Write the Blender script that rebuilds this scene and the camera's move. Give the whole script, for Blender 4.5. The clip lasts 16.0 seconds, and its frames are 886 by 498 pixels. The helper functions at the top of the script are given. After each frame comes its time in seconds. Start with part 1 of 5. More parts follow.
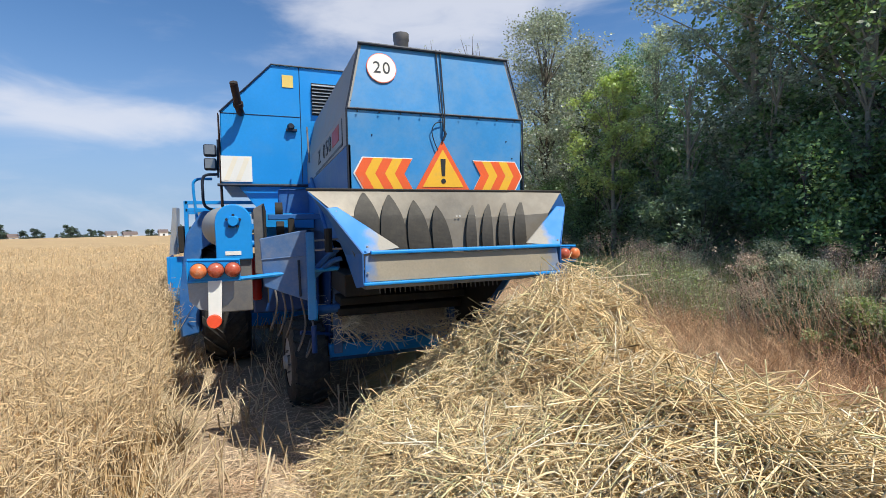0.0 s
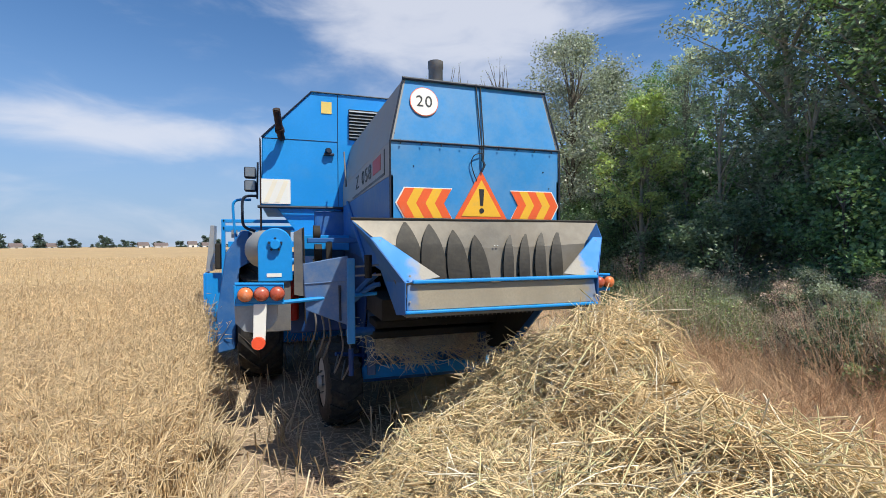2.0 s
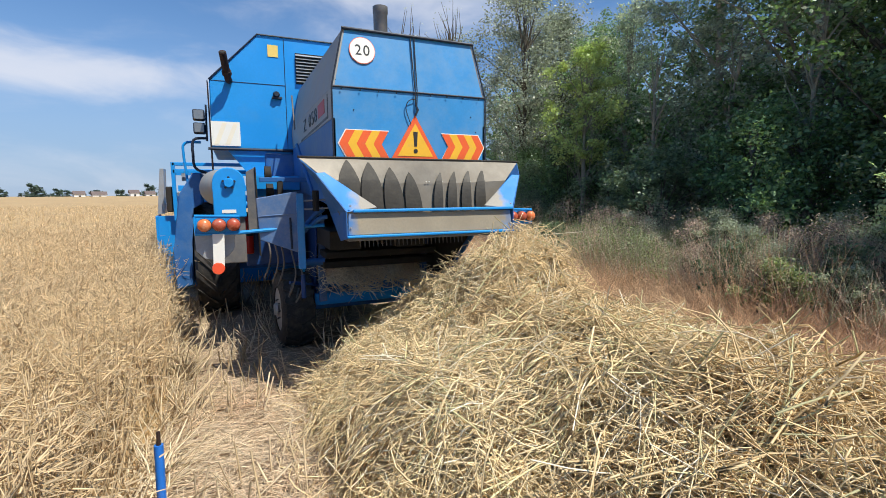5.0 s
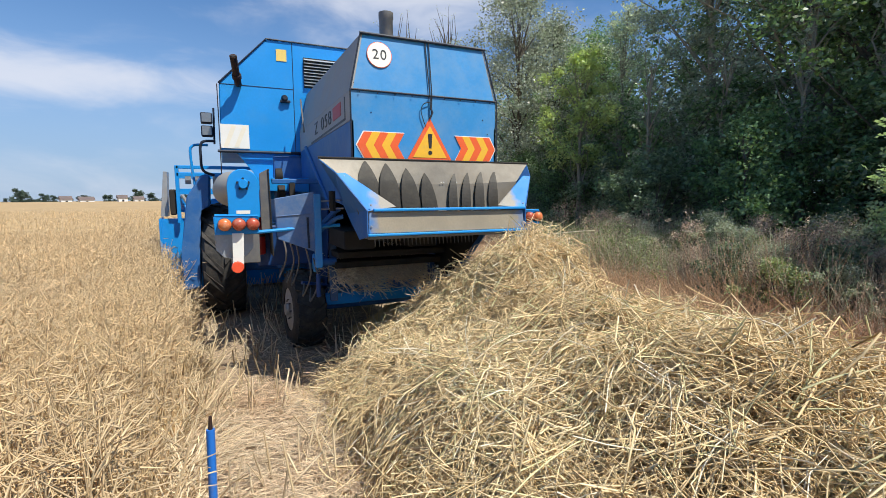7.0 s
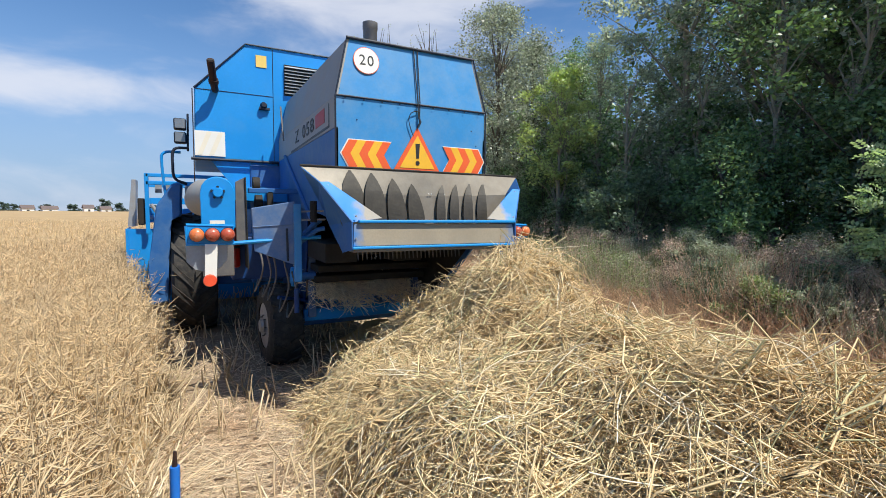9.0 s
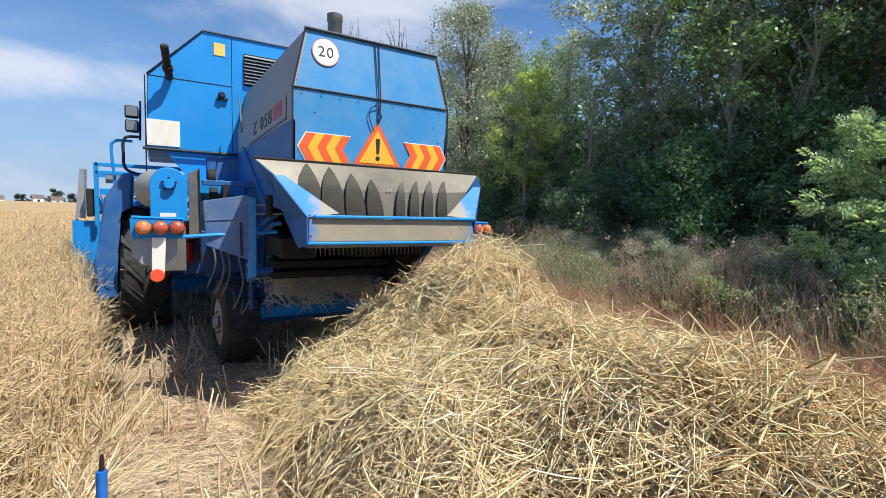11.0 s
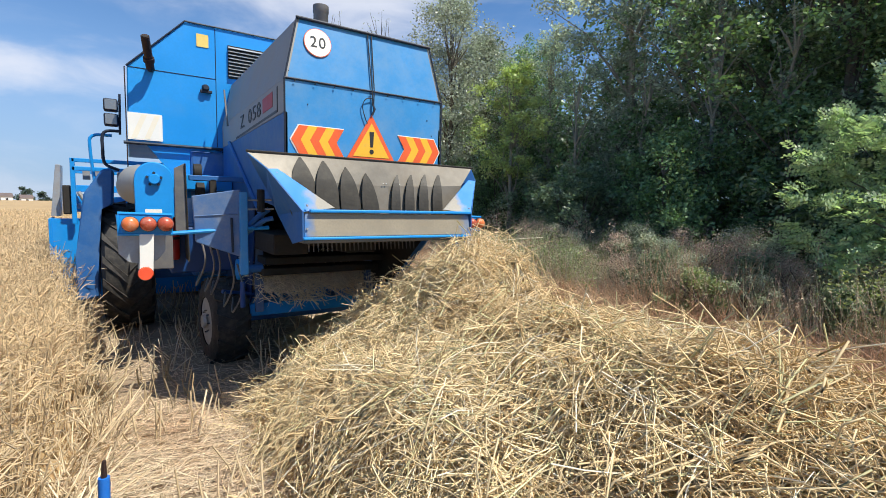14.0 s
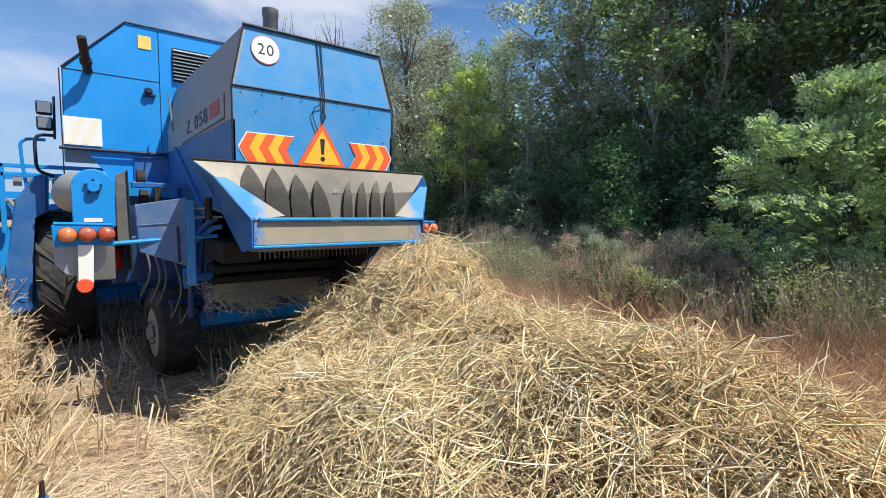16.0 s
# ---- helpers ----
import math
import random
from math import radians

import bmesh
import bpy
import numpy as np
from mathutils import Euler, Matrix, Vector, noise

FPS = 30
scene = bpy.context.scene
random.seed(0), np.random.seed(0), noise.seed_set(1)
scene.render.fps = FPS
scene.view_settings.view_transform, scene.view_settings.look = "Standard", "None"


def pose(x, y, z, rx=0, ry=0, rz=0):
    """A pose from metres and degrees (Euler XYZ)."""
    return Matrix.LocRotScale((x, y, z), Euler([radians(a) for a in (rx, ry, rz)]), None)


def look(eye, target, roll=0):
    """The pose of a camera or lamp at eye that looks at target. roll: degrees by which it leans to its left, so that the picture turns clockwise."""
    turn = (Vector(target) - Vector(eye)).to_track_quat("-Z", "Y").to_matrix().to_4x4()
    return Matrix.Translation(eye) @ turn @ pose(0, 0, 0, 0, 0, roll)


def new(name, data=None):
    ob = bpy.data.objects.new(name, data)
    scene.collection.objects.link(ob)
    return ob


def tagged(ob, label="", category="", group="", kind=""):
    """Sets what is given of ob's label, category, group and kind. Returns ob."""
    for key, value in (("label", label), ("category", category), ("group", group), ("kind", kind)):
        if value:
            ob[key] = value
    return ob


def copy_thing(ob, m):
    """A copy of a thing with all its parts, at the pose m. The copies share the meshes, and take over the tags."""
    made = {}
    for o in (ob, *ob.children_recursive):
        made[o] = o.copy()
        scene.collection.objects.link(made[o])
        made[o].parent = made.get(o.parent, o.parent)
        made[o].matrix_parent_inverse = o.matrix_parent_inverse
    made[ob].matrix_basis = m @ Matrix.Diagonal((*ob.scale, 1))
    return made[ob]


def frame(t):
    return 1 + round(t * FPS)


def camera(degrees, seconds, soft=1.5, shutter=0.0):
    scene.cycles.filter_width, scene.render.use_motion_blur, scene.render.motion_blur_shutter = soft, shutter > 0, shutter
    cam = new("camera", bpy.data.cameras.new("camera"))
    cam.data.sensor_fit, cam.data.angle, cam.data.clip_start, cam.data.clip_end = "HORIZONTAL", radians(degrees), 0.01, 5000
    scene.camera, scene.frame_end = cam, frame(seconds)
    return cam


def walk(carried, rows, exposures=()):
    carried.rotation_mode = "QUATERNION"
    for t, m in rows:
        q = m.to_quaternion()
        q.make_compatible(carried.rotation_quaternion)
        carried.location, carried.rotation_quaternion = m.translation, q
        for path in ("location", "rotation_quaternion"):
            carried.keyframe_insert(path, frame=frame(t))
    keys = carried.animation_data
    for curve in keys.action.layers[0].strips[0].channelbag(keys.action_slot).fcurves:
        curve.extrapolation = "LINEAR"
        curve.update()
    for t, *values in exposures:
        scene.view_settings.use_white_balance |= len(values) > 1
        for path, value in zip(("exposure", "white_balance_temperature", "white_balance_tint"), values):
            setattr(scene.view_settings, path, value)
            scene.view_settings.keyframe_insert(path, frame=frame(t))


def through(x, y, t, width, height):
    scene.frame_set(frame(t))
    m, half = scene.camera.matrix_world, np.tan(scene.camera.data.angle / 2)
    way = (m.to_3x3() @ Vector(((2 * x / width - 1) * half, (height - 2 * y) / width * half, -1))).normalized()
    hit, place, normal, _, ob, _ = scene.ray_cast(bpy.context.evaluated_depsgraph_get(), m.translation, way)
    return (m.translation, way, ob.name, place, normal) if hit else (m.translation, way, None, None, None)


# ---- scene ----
cam = camera(86.5, 16.0, soft=0.6)
PATH = [
    (0, (-1.285, -3.297, 1.76), (-0.56, -1.435, 1.673), -1.3),
    (0.5, (-1.344, -3.222, 1.793), (-0.684, -1.334, 1.762), -1.4),
    (1, (-1.429, -3.234, 1.855), (-0.803, -1.337, 1.942), -1.2),
    (1.5, (-1.464, -3.297, 1.87), (-0.802, -1.413, 1.975), -1.3),
    (2, (-1.419, -3.319, 1.853), (-0.779, -1.425, 1.836), -0.3),
    (2.5, (-1.356, -3.372, 1.815), (-0.734, -1.475, 1.682), 0.3),
    (3, (-1.316, -3.441, 1.77), (-0.692, -1.553, 1.559), 0.1),
    (3.5, (-1.282, -3.598, 1.763), (-0.603, -1.731, 1.526), 0.0),
    (6, (-1.591, -3.986, 1.716), (-0.769, -2.176, 1.491), -0.5),
    (6.5, (-1.63, -4.004, 1.701), (-0.809, -2.193, 1.486), -0.3),
    (7, (-1.676, -3.927, 1.706), (-0.843, -2.121, 1.493), -0.4),
    (7.5, (-1.727, -3.835, 1.671), (-0.872, -2.038, 1.473), 0.2),
    (8, (-1.746, -3.772, 1.679), (-0.858, -1.987, 1.516), 0.5),
    (8.5, (-1.727, -3.736, 1.684), (-0.819, -1.96, 1.532), 0.4),
    (9, (-1.683, -3.733, 1.682), (-0.758, -1.966, 1.533), 0.5),
    (9.5, (-1.647, -3.748, 1.679), (-0.693, -1.997, 1.523), 0.9),
    (10, (-1.631, -3.754, 1.675), (-0.648, -2.019, 1.519), 1.3),
    (12.5, (-1.572, -3.755, 1.685), (-0.481, -2.087, 1.519), 1.3),
    (13, (-1.61, -3.742, 1.68), (-0.516, -2.076, 1.514), 1.3),
    (13.5, (-1.653, -3.705, 1.648), (-0.557, -2.04, 1.486), 1.3),
    (14, (-1.674, -3.66, 1.661), (-0.574, -1.999, 1.487), 1.1),
    (14.5, (-1.675, -3.641, 1.674), (-0.526, -2.013, 1.508), -0.2),
    (15, (-1.679, -3.675, 1.667), (-0.485, -2.082, 1.479), 0.2),
    (15.5, (-1.644, -3.728, 1.662), (-0.412, -2.166, 1.454), 0.9),
    (16, (-1.672, -3.756, 1.694), (-0.432, -2.196, 1.532), 0.6),
]
walk(cam, [(t, look(eye, target, roll)) for t, eye, target, roll in PATH], exposures=[(0, 0.2), (9, 0.25), (12.5, 0.35), (16, 0.35)])

# ---- light ----
SUN_FROM = Vector((0.31, -0.56, 1.0)).normalized()
world = bpy.data.worlds.new("summer_sky")
scene.world = world
world.use_nodes = True
wn, wl = world.node_tree.nodes, world.node_tree.links
wn.clear()
sky = wn.new("ShaderNodeTexSky")
sky.sky_type = "NISHITA"
sky.sun_disc = False
sky.sun_elevation = math.asin(SUN_FROM.z)
sky.sun_rotation = math.atan2(SUN_FROM.x, SUN_FROM.y)
sky.altitude, sky.air_density, sky.dust_density, sky.ozone_density = 100, 1.0, 0.3, 3.5
coord = wn.new("ShaderNodeTexCoord")


def wmath(op, a, b=None, c=None):
    n = wn.new("ShaderNodeMath")
    n.operation = op
    for i, v in enumerate((a, b, c)):
        if v is None:
            continue
        if isinstance(v, (int, float)):
            n.inputs[i].default_value = v
        else:
            wl.new(v, n.inputs[i])
    return n.outputs[0]


sep = wn.new("ShaderNodeSeparateXYZ")
wl.new(coord.outputs["Generated"], sep.inputs[0])
azimuth = wmath("ARCTAN2", sep.outputs[0], sep.outputs[1])
height = wmath("ARCSINE", sep.outputs[2])
comb = wn.new("ShaderNodeCombineXYZ")
wl.new(wmath("MULTIPLY", azimuth, 3.0), comb.inputs[0])
wl.new(wmath("MULTIPLY", height, 9.0), comb.inputs[1])
noise_a = wn.new("ShaderNodeTexNoise")
noise_a.inputs["Scale"].default_value = 1.6
noise_a.inputs["Detail"].default_value = 7
noise_a.inputs["Roughness"].default_value = 0.55
noise_a.inputs["Distortion"].default_value = 0.4
wl.new(comb.outputs[0], noise_a.inputs["Vector"])


def bank(az, el, wide, tall, slope=0.0):
    """A soft bank of cloud round a direction, in degrees."""
    da = wmath("DIVIDE", wmath("SUBTRACT", azimuth, radians(az)), radians(wide))
    lift = wmath("MULTIPLY", wmath("SUBTRACT", azimuth, radians(az)), slope)
    de = wmath("DIVIDE", wmath("SUBTRACT", wmath("SUBTRACT", height, radians(el)), lift), radians(tall))
    r = wmath("ADD", wmath("MULTIPLY", da, da), wmath("MULTIPLY", de, de))
    return wmath("POWER", 2.718, wmath("MULTIPLY", r, -1.0))


cover = wmath("ADD", wmath("MULTIPLY", bank(20, 27, 18, 9), 0.9), wmath("MULTIPLY", bank(-15, 11.5, 17, 2.2, 0.03), 0.62))
cover = wmath("ADD", cover, wmath("MULTIPLY", bank(-60, 20, 25, 9), 0.5))
cover = wmath("ADD", cover, wmath("MULTIPLY", bank(150, 35, 60, 12), 0.5))
cover = wmath("ADD", cover, wmath("MULTIPLY", bank(-10, 0, 60, 9), 0.22))
dens = wmath("ADD", cover, wmath("MULTIPLY", wmath("SUBTRACT", noise_a.outputs["Fac"], 0.5), 1.1))
ramp = wn.new("ShaderNodeMapRange")
ramp.interpolation_type = "SMOOTHSTEP"
ramp.inputs["From Min"].default_value = 0.08
ramp.inputs["From Max"].default_value = 0.75
wl.new(dens, ramp.inputs["Value"])
blend = wn.new("ShaderNodeMix")
blend.data_type = "RGBA"
wl.new(wmath("MULTIPLY", ramp.outputs[0], 0.78), blend.inputs["Factor"])
tint = wn.new("ShaderNodeMix")
tint.data_type, tint.blend_type = "RGBA", "MULTIPLY"
tint.inputs["Factor"].default_value = 1.0
tint.inputs["B"].default_value = (0.63, 0.91, 1.12, 1)
wl.new(sky.outputs[0], tint.inputs["A"])
haze = wn.new("ShaderNodeMix")
haze.data_type = "RGBA"
lift = wmath("DIVIDE", height, radians(13))
wl.new(wmath("MULTIPLY", wmath("POWER", 2.718, wmath("MULTIPLY", wmath("MULTIPLY", lift, lift), -1.0)), 0.85), haze.inputs["Factor"])
wl.new(tint.outputs["Result"], haze.inputs["A"])
haze.inputs["B"].default_value = (2.9, 3.85, 5.6, 1)
wl.new(haze.outputs["Result"], blend.inputs["A"])
blend.inputs["B"].default_value = (6.5, 6.7, 7.4, 1)
back = wn.new("ShaderNodeBackground")
back.inputs["Strength"].default_value = 0.106
wl.new(blend.outputs["Result"], back.inputs["Color"])
wl.new(back.outputs[0], wn.new("ShaderNodeOutputWorld").inputs[0])

sun = new("sun", bpy.data.lights.new("sun", "SUN"))
sun.data.energy, sun.data.angle, sun.data.color = 5.0, radians(0.55), (0.985, 0.95, 0.845)
sun.matrix_world = look(SUN_FROM * 50, (0, 0, 0))

# ---- materials ----


def material(name, base, rough=0.6, metal=0.0, dust=None, dust_amount=0.0, scale=3.0, fine=60.0, vary=0.25, bump=0.0,
             island=0.0, random_object=0.0, translucent=None, hue=None, through=0.45):
    """A procedural surface: base colour varied at two scales, dust patches, bump, and per-piece variation."""
    m = bpy.data.materials.new(name)
    m.use_nodes = True
    nt = m.node_tree
    bs = nt.nodes["Principled BSDF"]
    bs.inputs["Metallic"].default_value = metal
    tc = nt.nodes.new("ShaderNodeTexCoord").outputs["Object"]

    def tex(s, detail=5.0, rough_=0.6):
        n = nt.nodes.new("ShaderNodeTexNoise")
        n.inputs["Scale"].default_value, n.inputs["Detail"].default_value = s, detail
        n.inputs["Roughness"].default_value = rough_
        nt.links.new(tc, n.inputs["Vector"])
        return n.outputs["Fac"]

    def rng(v, a, b, c, d):
        n = nt.nodes.new("ShaderNodeMapRange")
        for k, x in zip(("From Min", "From Max", "To Min", "To Max"), (a, b, c, d)):
            n.inputs[k].default_value = x
        nt.links.new(v, n.inputs["Value"])
        return n.outputs[0]

    def mix(f, a, b, mode="MIX"):
        n = nt.nodes.new("ShaderNodeMix")
        n.data_type, n.blend_type = "RGBA", mode
        for key, v in (("Factor", f), ("A", a), ("B", b)):
            if isinstance(v, (int, float)):
                n.inputs[key].default_value = v
            elif isinstance(v, tuple):
                n.inputs[key].default_value = (*v, 1)
            else:
                nt.links.new(v, n.inputs[key])
        return n.outputs["Result"]

    big, small = tex(scale), tex(fine)
    col = mix(rng(big, 0.3, 0.7, 0, 1), tuple(c * (1 - vary) for c in base), tuple(min(1, c * (1 + vary)) for c in base))
    col = mix(rng(small, 0.35, 0.65, 0, 0.5), col, tuple(c * (1 - vary * 1.4) for c in base))
    if hue:
        col = mix(rng(tex(scale * 0.37), 0.42, 0.62, 0, 0.8), col, hue)
    if dust:
        d = tex(scale * 1.7, 8, 0.7)
        col = mix(rng(d, 0.62 - dust_amount * 0.45, 0.8 - dust_amount * 0.2, 0.12 * dust_amount, min(1.0, 0.35 + dust_amount * 0.6)), col, dust)
    if island:
        g = nt.nodes.new("ShaderNodeNewGeometry").outputs["Random Per Island"]
        col = mix(1.0, col, mix(g, (1 - island,) * 3, (1 + island * 0.75,) * 3), "MULTIPLY")
        if hue:
            w = nt.nodes.new("ShaderNodeTexWhiteNoise")
            w.noise_dimensions = "1D"
            nt.links.new(g, w.inputs["W"])
            col = mix(rng(w.outputs["Value"], 0.6, 1.0, 0.0, 0.8), col, hue)
    if random_object:
        g = nt.nodes.new("ShaderNodeObjectInfo").outputs["Random"]
        col = mix(1.0, col, mix(g, (1 - random_object,) * 3, (1 + random_object,) * 3), "MULTIPLY")
    nt.links.new(col, bs.inputs["Base Color"])
    nt.links.new(rng(big, 0.2, 0.8, max(0, rough - 0.12), min(1, rough + 0.12)), bs.inputs["Roughness"])
    if bump:
        b = nt.nodes.new("ShaderNodeBump")
        b.inputs["Strength"].default_value, b.inputs["Distance"].default_value = min(1, bump), 0.02
        nt.links.new(small, b.inputs["Height"])
        nt.links.new(b.outputs[0], bs.inputs["Normal"])
    if translucent:
        tr = nt.nodes.new("ShaderNodeBsdfTranslucent")
        nt.links.new(mix(1.0, col, translucent, "MULTIPLY"), tr.inputs["Color"])
        ad = nt.nodes.new("ShaderNodeMixShader")
        ad.inputs[0].default_value = through
        nt.links.new(bs.outputs[0], ad.inputs[1])
        nt.links.new(tr.outputs[0], ad.inputs[2])
        nt.links.new(ad.outputs[0], nt.nodes["Material Output"].inputs[0])
    return m


DUST = (0.33, 0.27, 0.2)
M_BLUE = material("blue_paint", (0.004, 0.265, 0.7), 0.42, dust=(0.06, 0.28, 0.6), dust_amount=0.22, scale=1.6, fine=35, vary=0.07)
M_HOOD = material("weathered_blue_paint", (0.02, 0.245, 0.58), 0.5, dust=(0.16, 0.3, 0.47), dust_amount=0.42, scale=2.2, fine=45, vary=0.1)
# dusty blue paint in a darker copy: shade of sides and underside put in
M_SHADEBLUE = material("shaded_blue_paint", (0.012, 0.115, 0.36), 0.55, dust=(0.11, 0.19, 0.31), dust_amount=0.36, scale=2.5, fine=50, vary=0.15)


def worn_paint(name, inner, outer, bare, paint):
    """Blue paint rubbed to bare steel by passing straw, from a distance |x| = inner out to outer."""
    m = material(name, bare, 0.6, 0.1, scale=5, fine=70, vary=0.14)
    nt = m.node_tree
    bs = nt.nodes["Principled BSDF"]
    base = bs.inputs["Base Color"].links[0].from_socket
    co = nt.nodes.new("ShaderNodeTexCoord").outputs["Object"]
    cut = nt.nodes.new("ShaderNodeSeparateXYZ")
    nt.links.new(co, cut.inputs[0])
    side = nt.nodes.new("ShaderNodeMath")
    side.operation = "ABSOLUTE"
    nt.links.new(cut.outputs[0], side.inputs[0])
    rough = nt.nodes.new("ShaderNodeTexNoise")
    rough.inputs["Scale"].default_value, rough.inputs["Detail"].default_value = 11, 7
    nt.links.new(co, rough.inputs["Vector"])
    add = nt.nodes.new("ShaderNodeMath")
    add.operation = "MULTIPLY_ADD"
    add.inputs[1].default_value = 0.22
    nt.links.new(rough.outputs["Fac"], add.inputs[0])
    nt.links.new(side.outputs[0], add.inputs[2])
    ramp_ = nt.nodes.new("ShaderNodeMapRange")
    ramp_.inputs["From Min"].default_value, ramp_.inputs["From Max"].default_value = inner + 0.11, outer + 0.11
    nt.links.new(add.outputs[0], ramp_.inputs["Value"])
    mx = nt.nodes.new("ShaderNodeMix")
    mx.data_type = "RGBA"
    nt.links.new(ramp_.outputs[0], mx.inputs["Factor"])
    nt.links.new(base, mx.inputs["A"])
    mx.inputs["B"].default_value = (*paint, 1)
    nt.links.new(mx.outputs["Result"], bs.inputs["Base Color"])
    return m


# blue paint taken down to navy: deep shade of the underside put in colour
M_SHADENAVY = material("shade_dark_blue_paint", (0.003, 0.045, 0.19), 0.5, dust=(0.02, 0.07, 0.2), dust_amount=0.25, scale=2.5, fine=50, vary=0.15)
M_DOOR = material("scuffed_blue_grey_paint", (0.06, 0.15, 0.34), 0.55, dust=(0.25, 0.26, 0.28), dust_amount=0.45, scale=3.5, fine=50, vary=0.12)
M_GUARD = material("dark_grey_guard_sheet", (0.13, 0.13, 0.135), 0.6, 0.1, dust=(0.24, 0.2, 0.16), dust_amount=0.4, scale=5, fine=50, vary=0.2)
M_GREYBAND = material("grey_faded_paint", (0.27, 0.3, 0.32), 0.55, dust=DUST, dust_amount=0.45, scale=2.0, fine=40, vary=0.12)
M_TIN = material("dusty_bare_steel", (0.148, 0.134, 0.112), 0.5, 0.25, dust=(0.23, 0.205, 0.165), dust_amount=0.45, scale=4, fine=70, vary=0.2, hue=(0.17, 0.14, 0.105))
M_CHEEK = worn_paint("scuffed_blue_steel", 0.59, 0.68, (0.28, 0.255, 0.215), (0.012, 0.19, 0.52))
M_LIP = worn_paint("straw_polished_steel", 0.61, 0.72, (0.3, 0.255, 0.185), (0.012, 0.18, 0.5))
# near-black brown steel: the trough's inner shade is put into this colour
M_FIN = material("shade_dark_fin_steel", (0.032, 0.027, 0.021), 0.6, 0.2, dust=(0.07, 0.06, 0.045), dust_amount=0.4, scale=8, fine=60, vary=0.25)
# near-black steel: shade under the hood and inside openings put into its colour
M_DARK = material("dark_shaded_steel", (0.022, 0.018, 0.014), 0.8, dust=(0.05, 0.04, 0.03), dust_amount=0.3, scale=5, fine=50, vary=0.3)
M_RUST = material("rusty_exhaust_steel", (0.035, 0.017, 0.013), 0.75, 0.2, dust=(0.07, 0.032, 0.02), dust_amount=0.4, scale=9, fine=70, vary=0.35, bump=0.3)
M_GALV = material("galvanised_sheet", (0.34, 0.37, 0.41), 0.45, 0.25, dust=DUST, dust_amount=0.45, scale=4, fine=50, vary=0.15)
M_EDGE = material("dark_sheet_edge", (0.012, 0.02, 0.04), 0.6, vary=0.3)
M_RUBBER = material("dusty_rubber", (0.026, 0.025, 0.024), 0.8, dust=(0.12, 0.1, 0.08), dust_amount=0.4, scale=7, fine=60, vary=0.3, bump=0.2)
M_RIM = material("grey_wheel_rim", (0.45, 0.45, 0.44), 0.55, 0.2, dust=DUST, dust_amount=0.4, scale=6, vary=0.15)
M_WHITE = material("white_reflective_sheet", (0.8, 0.78, 0.72), 0.45, scale=5, vary=0.04)
M_CREAM = material("cream_faded_stripe", (0.82, 0.75, 0.6), 0.5, scale=5, vary=0.05)
M_YELLOW = material("yellow_sign_film", (0.86, 0.47, 0.03), 0.4, dust=DUST, dust_amount=0.1, scale=6, vary=0.06)
M_ORANGE = material("orange_red_sign_film", (0.82, 0.12, 0.025), 0.4, dust=DUST, dust_amount=0.1, scale=6, vary=0.06)
M_PALEYEL = material("pale_yellow_label", (0.8, 0.56, 0.14), 0.5, scale=8, vary=0.08)
M_BLACK = material("black_print", (0.02, 0.02, 0.022), 0.5, vary=0.2)
M_RED = material("red_badge", (0.4, 0.04, 0.035), 0.5, scale=8, vary=0.15)
M_EXT = material("red_extinguisher_paint", (0.5, 0.02, 0.015), 0.4, scale=8, vary=0.12)
M_AMBER = material("amber_lamp_lens", (0.72, 0.17, 0.04), 0.3, scale=14, dust=(0.6, 0.42, 0.3), dust_amount=0.35, vary=0.15)
M_REDLENS = material("red_lamp_lens", (0.46, 0.07, 0.03), 0.3, scale=14, dust=(0.5, 0.3, 0.22), dust_amount=0.35, vary=0.15)
M_REFLECT = material("orange_red_reflector", (0.9, 0.1, 0.04), 0.25, scale=9, vary=0.1)
M_GLASS = material("grey_lamp_glass", (0.25, 0.26, 0.27), 0.12, 0.4, vary=0.1)
M_SOIL = material("dry_chaffy_soil", (0.33, 0.24, 0.16), 0.95, dust=(0.55, 0.43, 0.28), dust_amount=0.42, scale=1.3, fine=45, vary=0.25, bump=0.8)
M_FIELD = material("ripe_crop_canopy", (0.45, 0.3, 0.145), 0.9, dust=(0.5, 0.37, 0.19), dust_amount=0.4, scale=0.35, fine=16, vary=0.22, bump=1.0)
M_CROP = material("ripe_crop_pods", (0.69, 0.5, 0.28), 0.7, island=0.4, scale=1.2, vary=0.14, hue=(0.58, 0.43, 0.26))
M_STRAW = material("fresh_straw", (0.9, 0.715, 0.425), 0.6, island=0.38, scale=2.2, vary=0.1, hue=(0.68, 0.49, 0.26))
M_STRAWGREEN = material("greenish_straw", (0.72, 0.66, 0.36), 0.6, island=0.4, scale=2.2, vary=0.15)
M_STRAWPALE = material("bleached_straw", (0.93, 0.83, 0.63), 0.6, island=0.25, scale=2.2, vary=0.08)
M_LITTER = material("trampled_chaff_litter", (0.82, 0.66, 0.46), 0.7, island=0.45, scale=2.2, vary=0.12, hue=(0.66, 0.46, 0.3))
M_UNDERSTRAW = material("matted_under_straw", (0.86, 0.65, 0.36), 0.7, island=0.4, scale=2.2, vary=0.12, hue=(0.62, 0.4, 0.2))
M_STRAWBED = material("matted_straw", (0.74, 0.53, 0.26), 0.9, scale=6, fine=55, vary=0.35, bump=1.0)
for straw_mat in (M_STRAW, M_STRAWGREEN, M_STRAWPALE, M_STRAWBED):
    straw_mat.node_tree.nodes["Principled BSDF"].inputs["Specular IOR Level"].default_value = 0.2
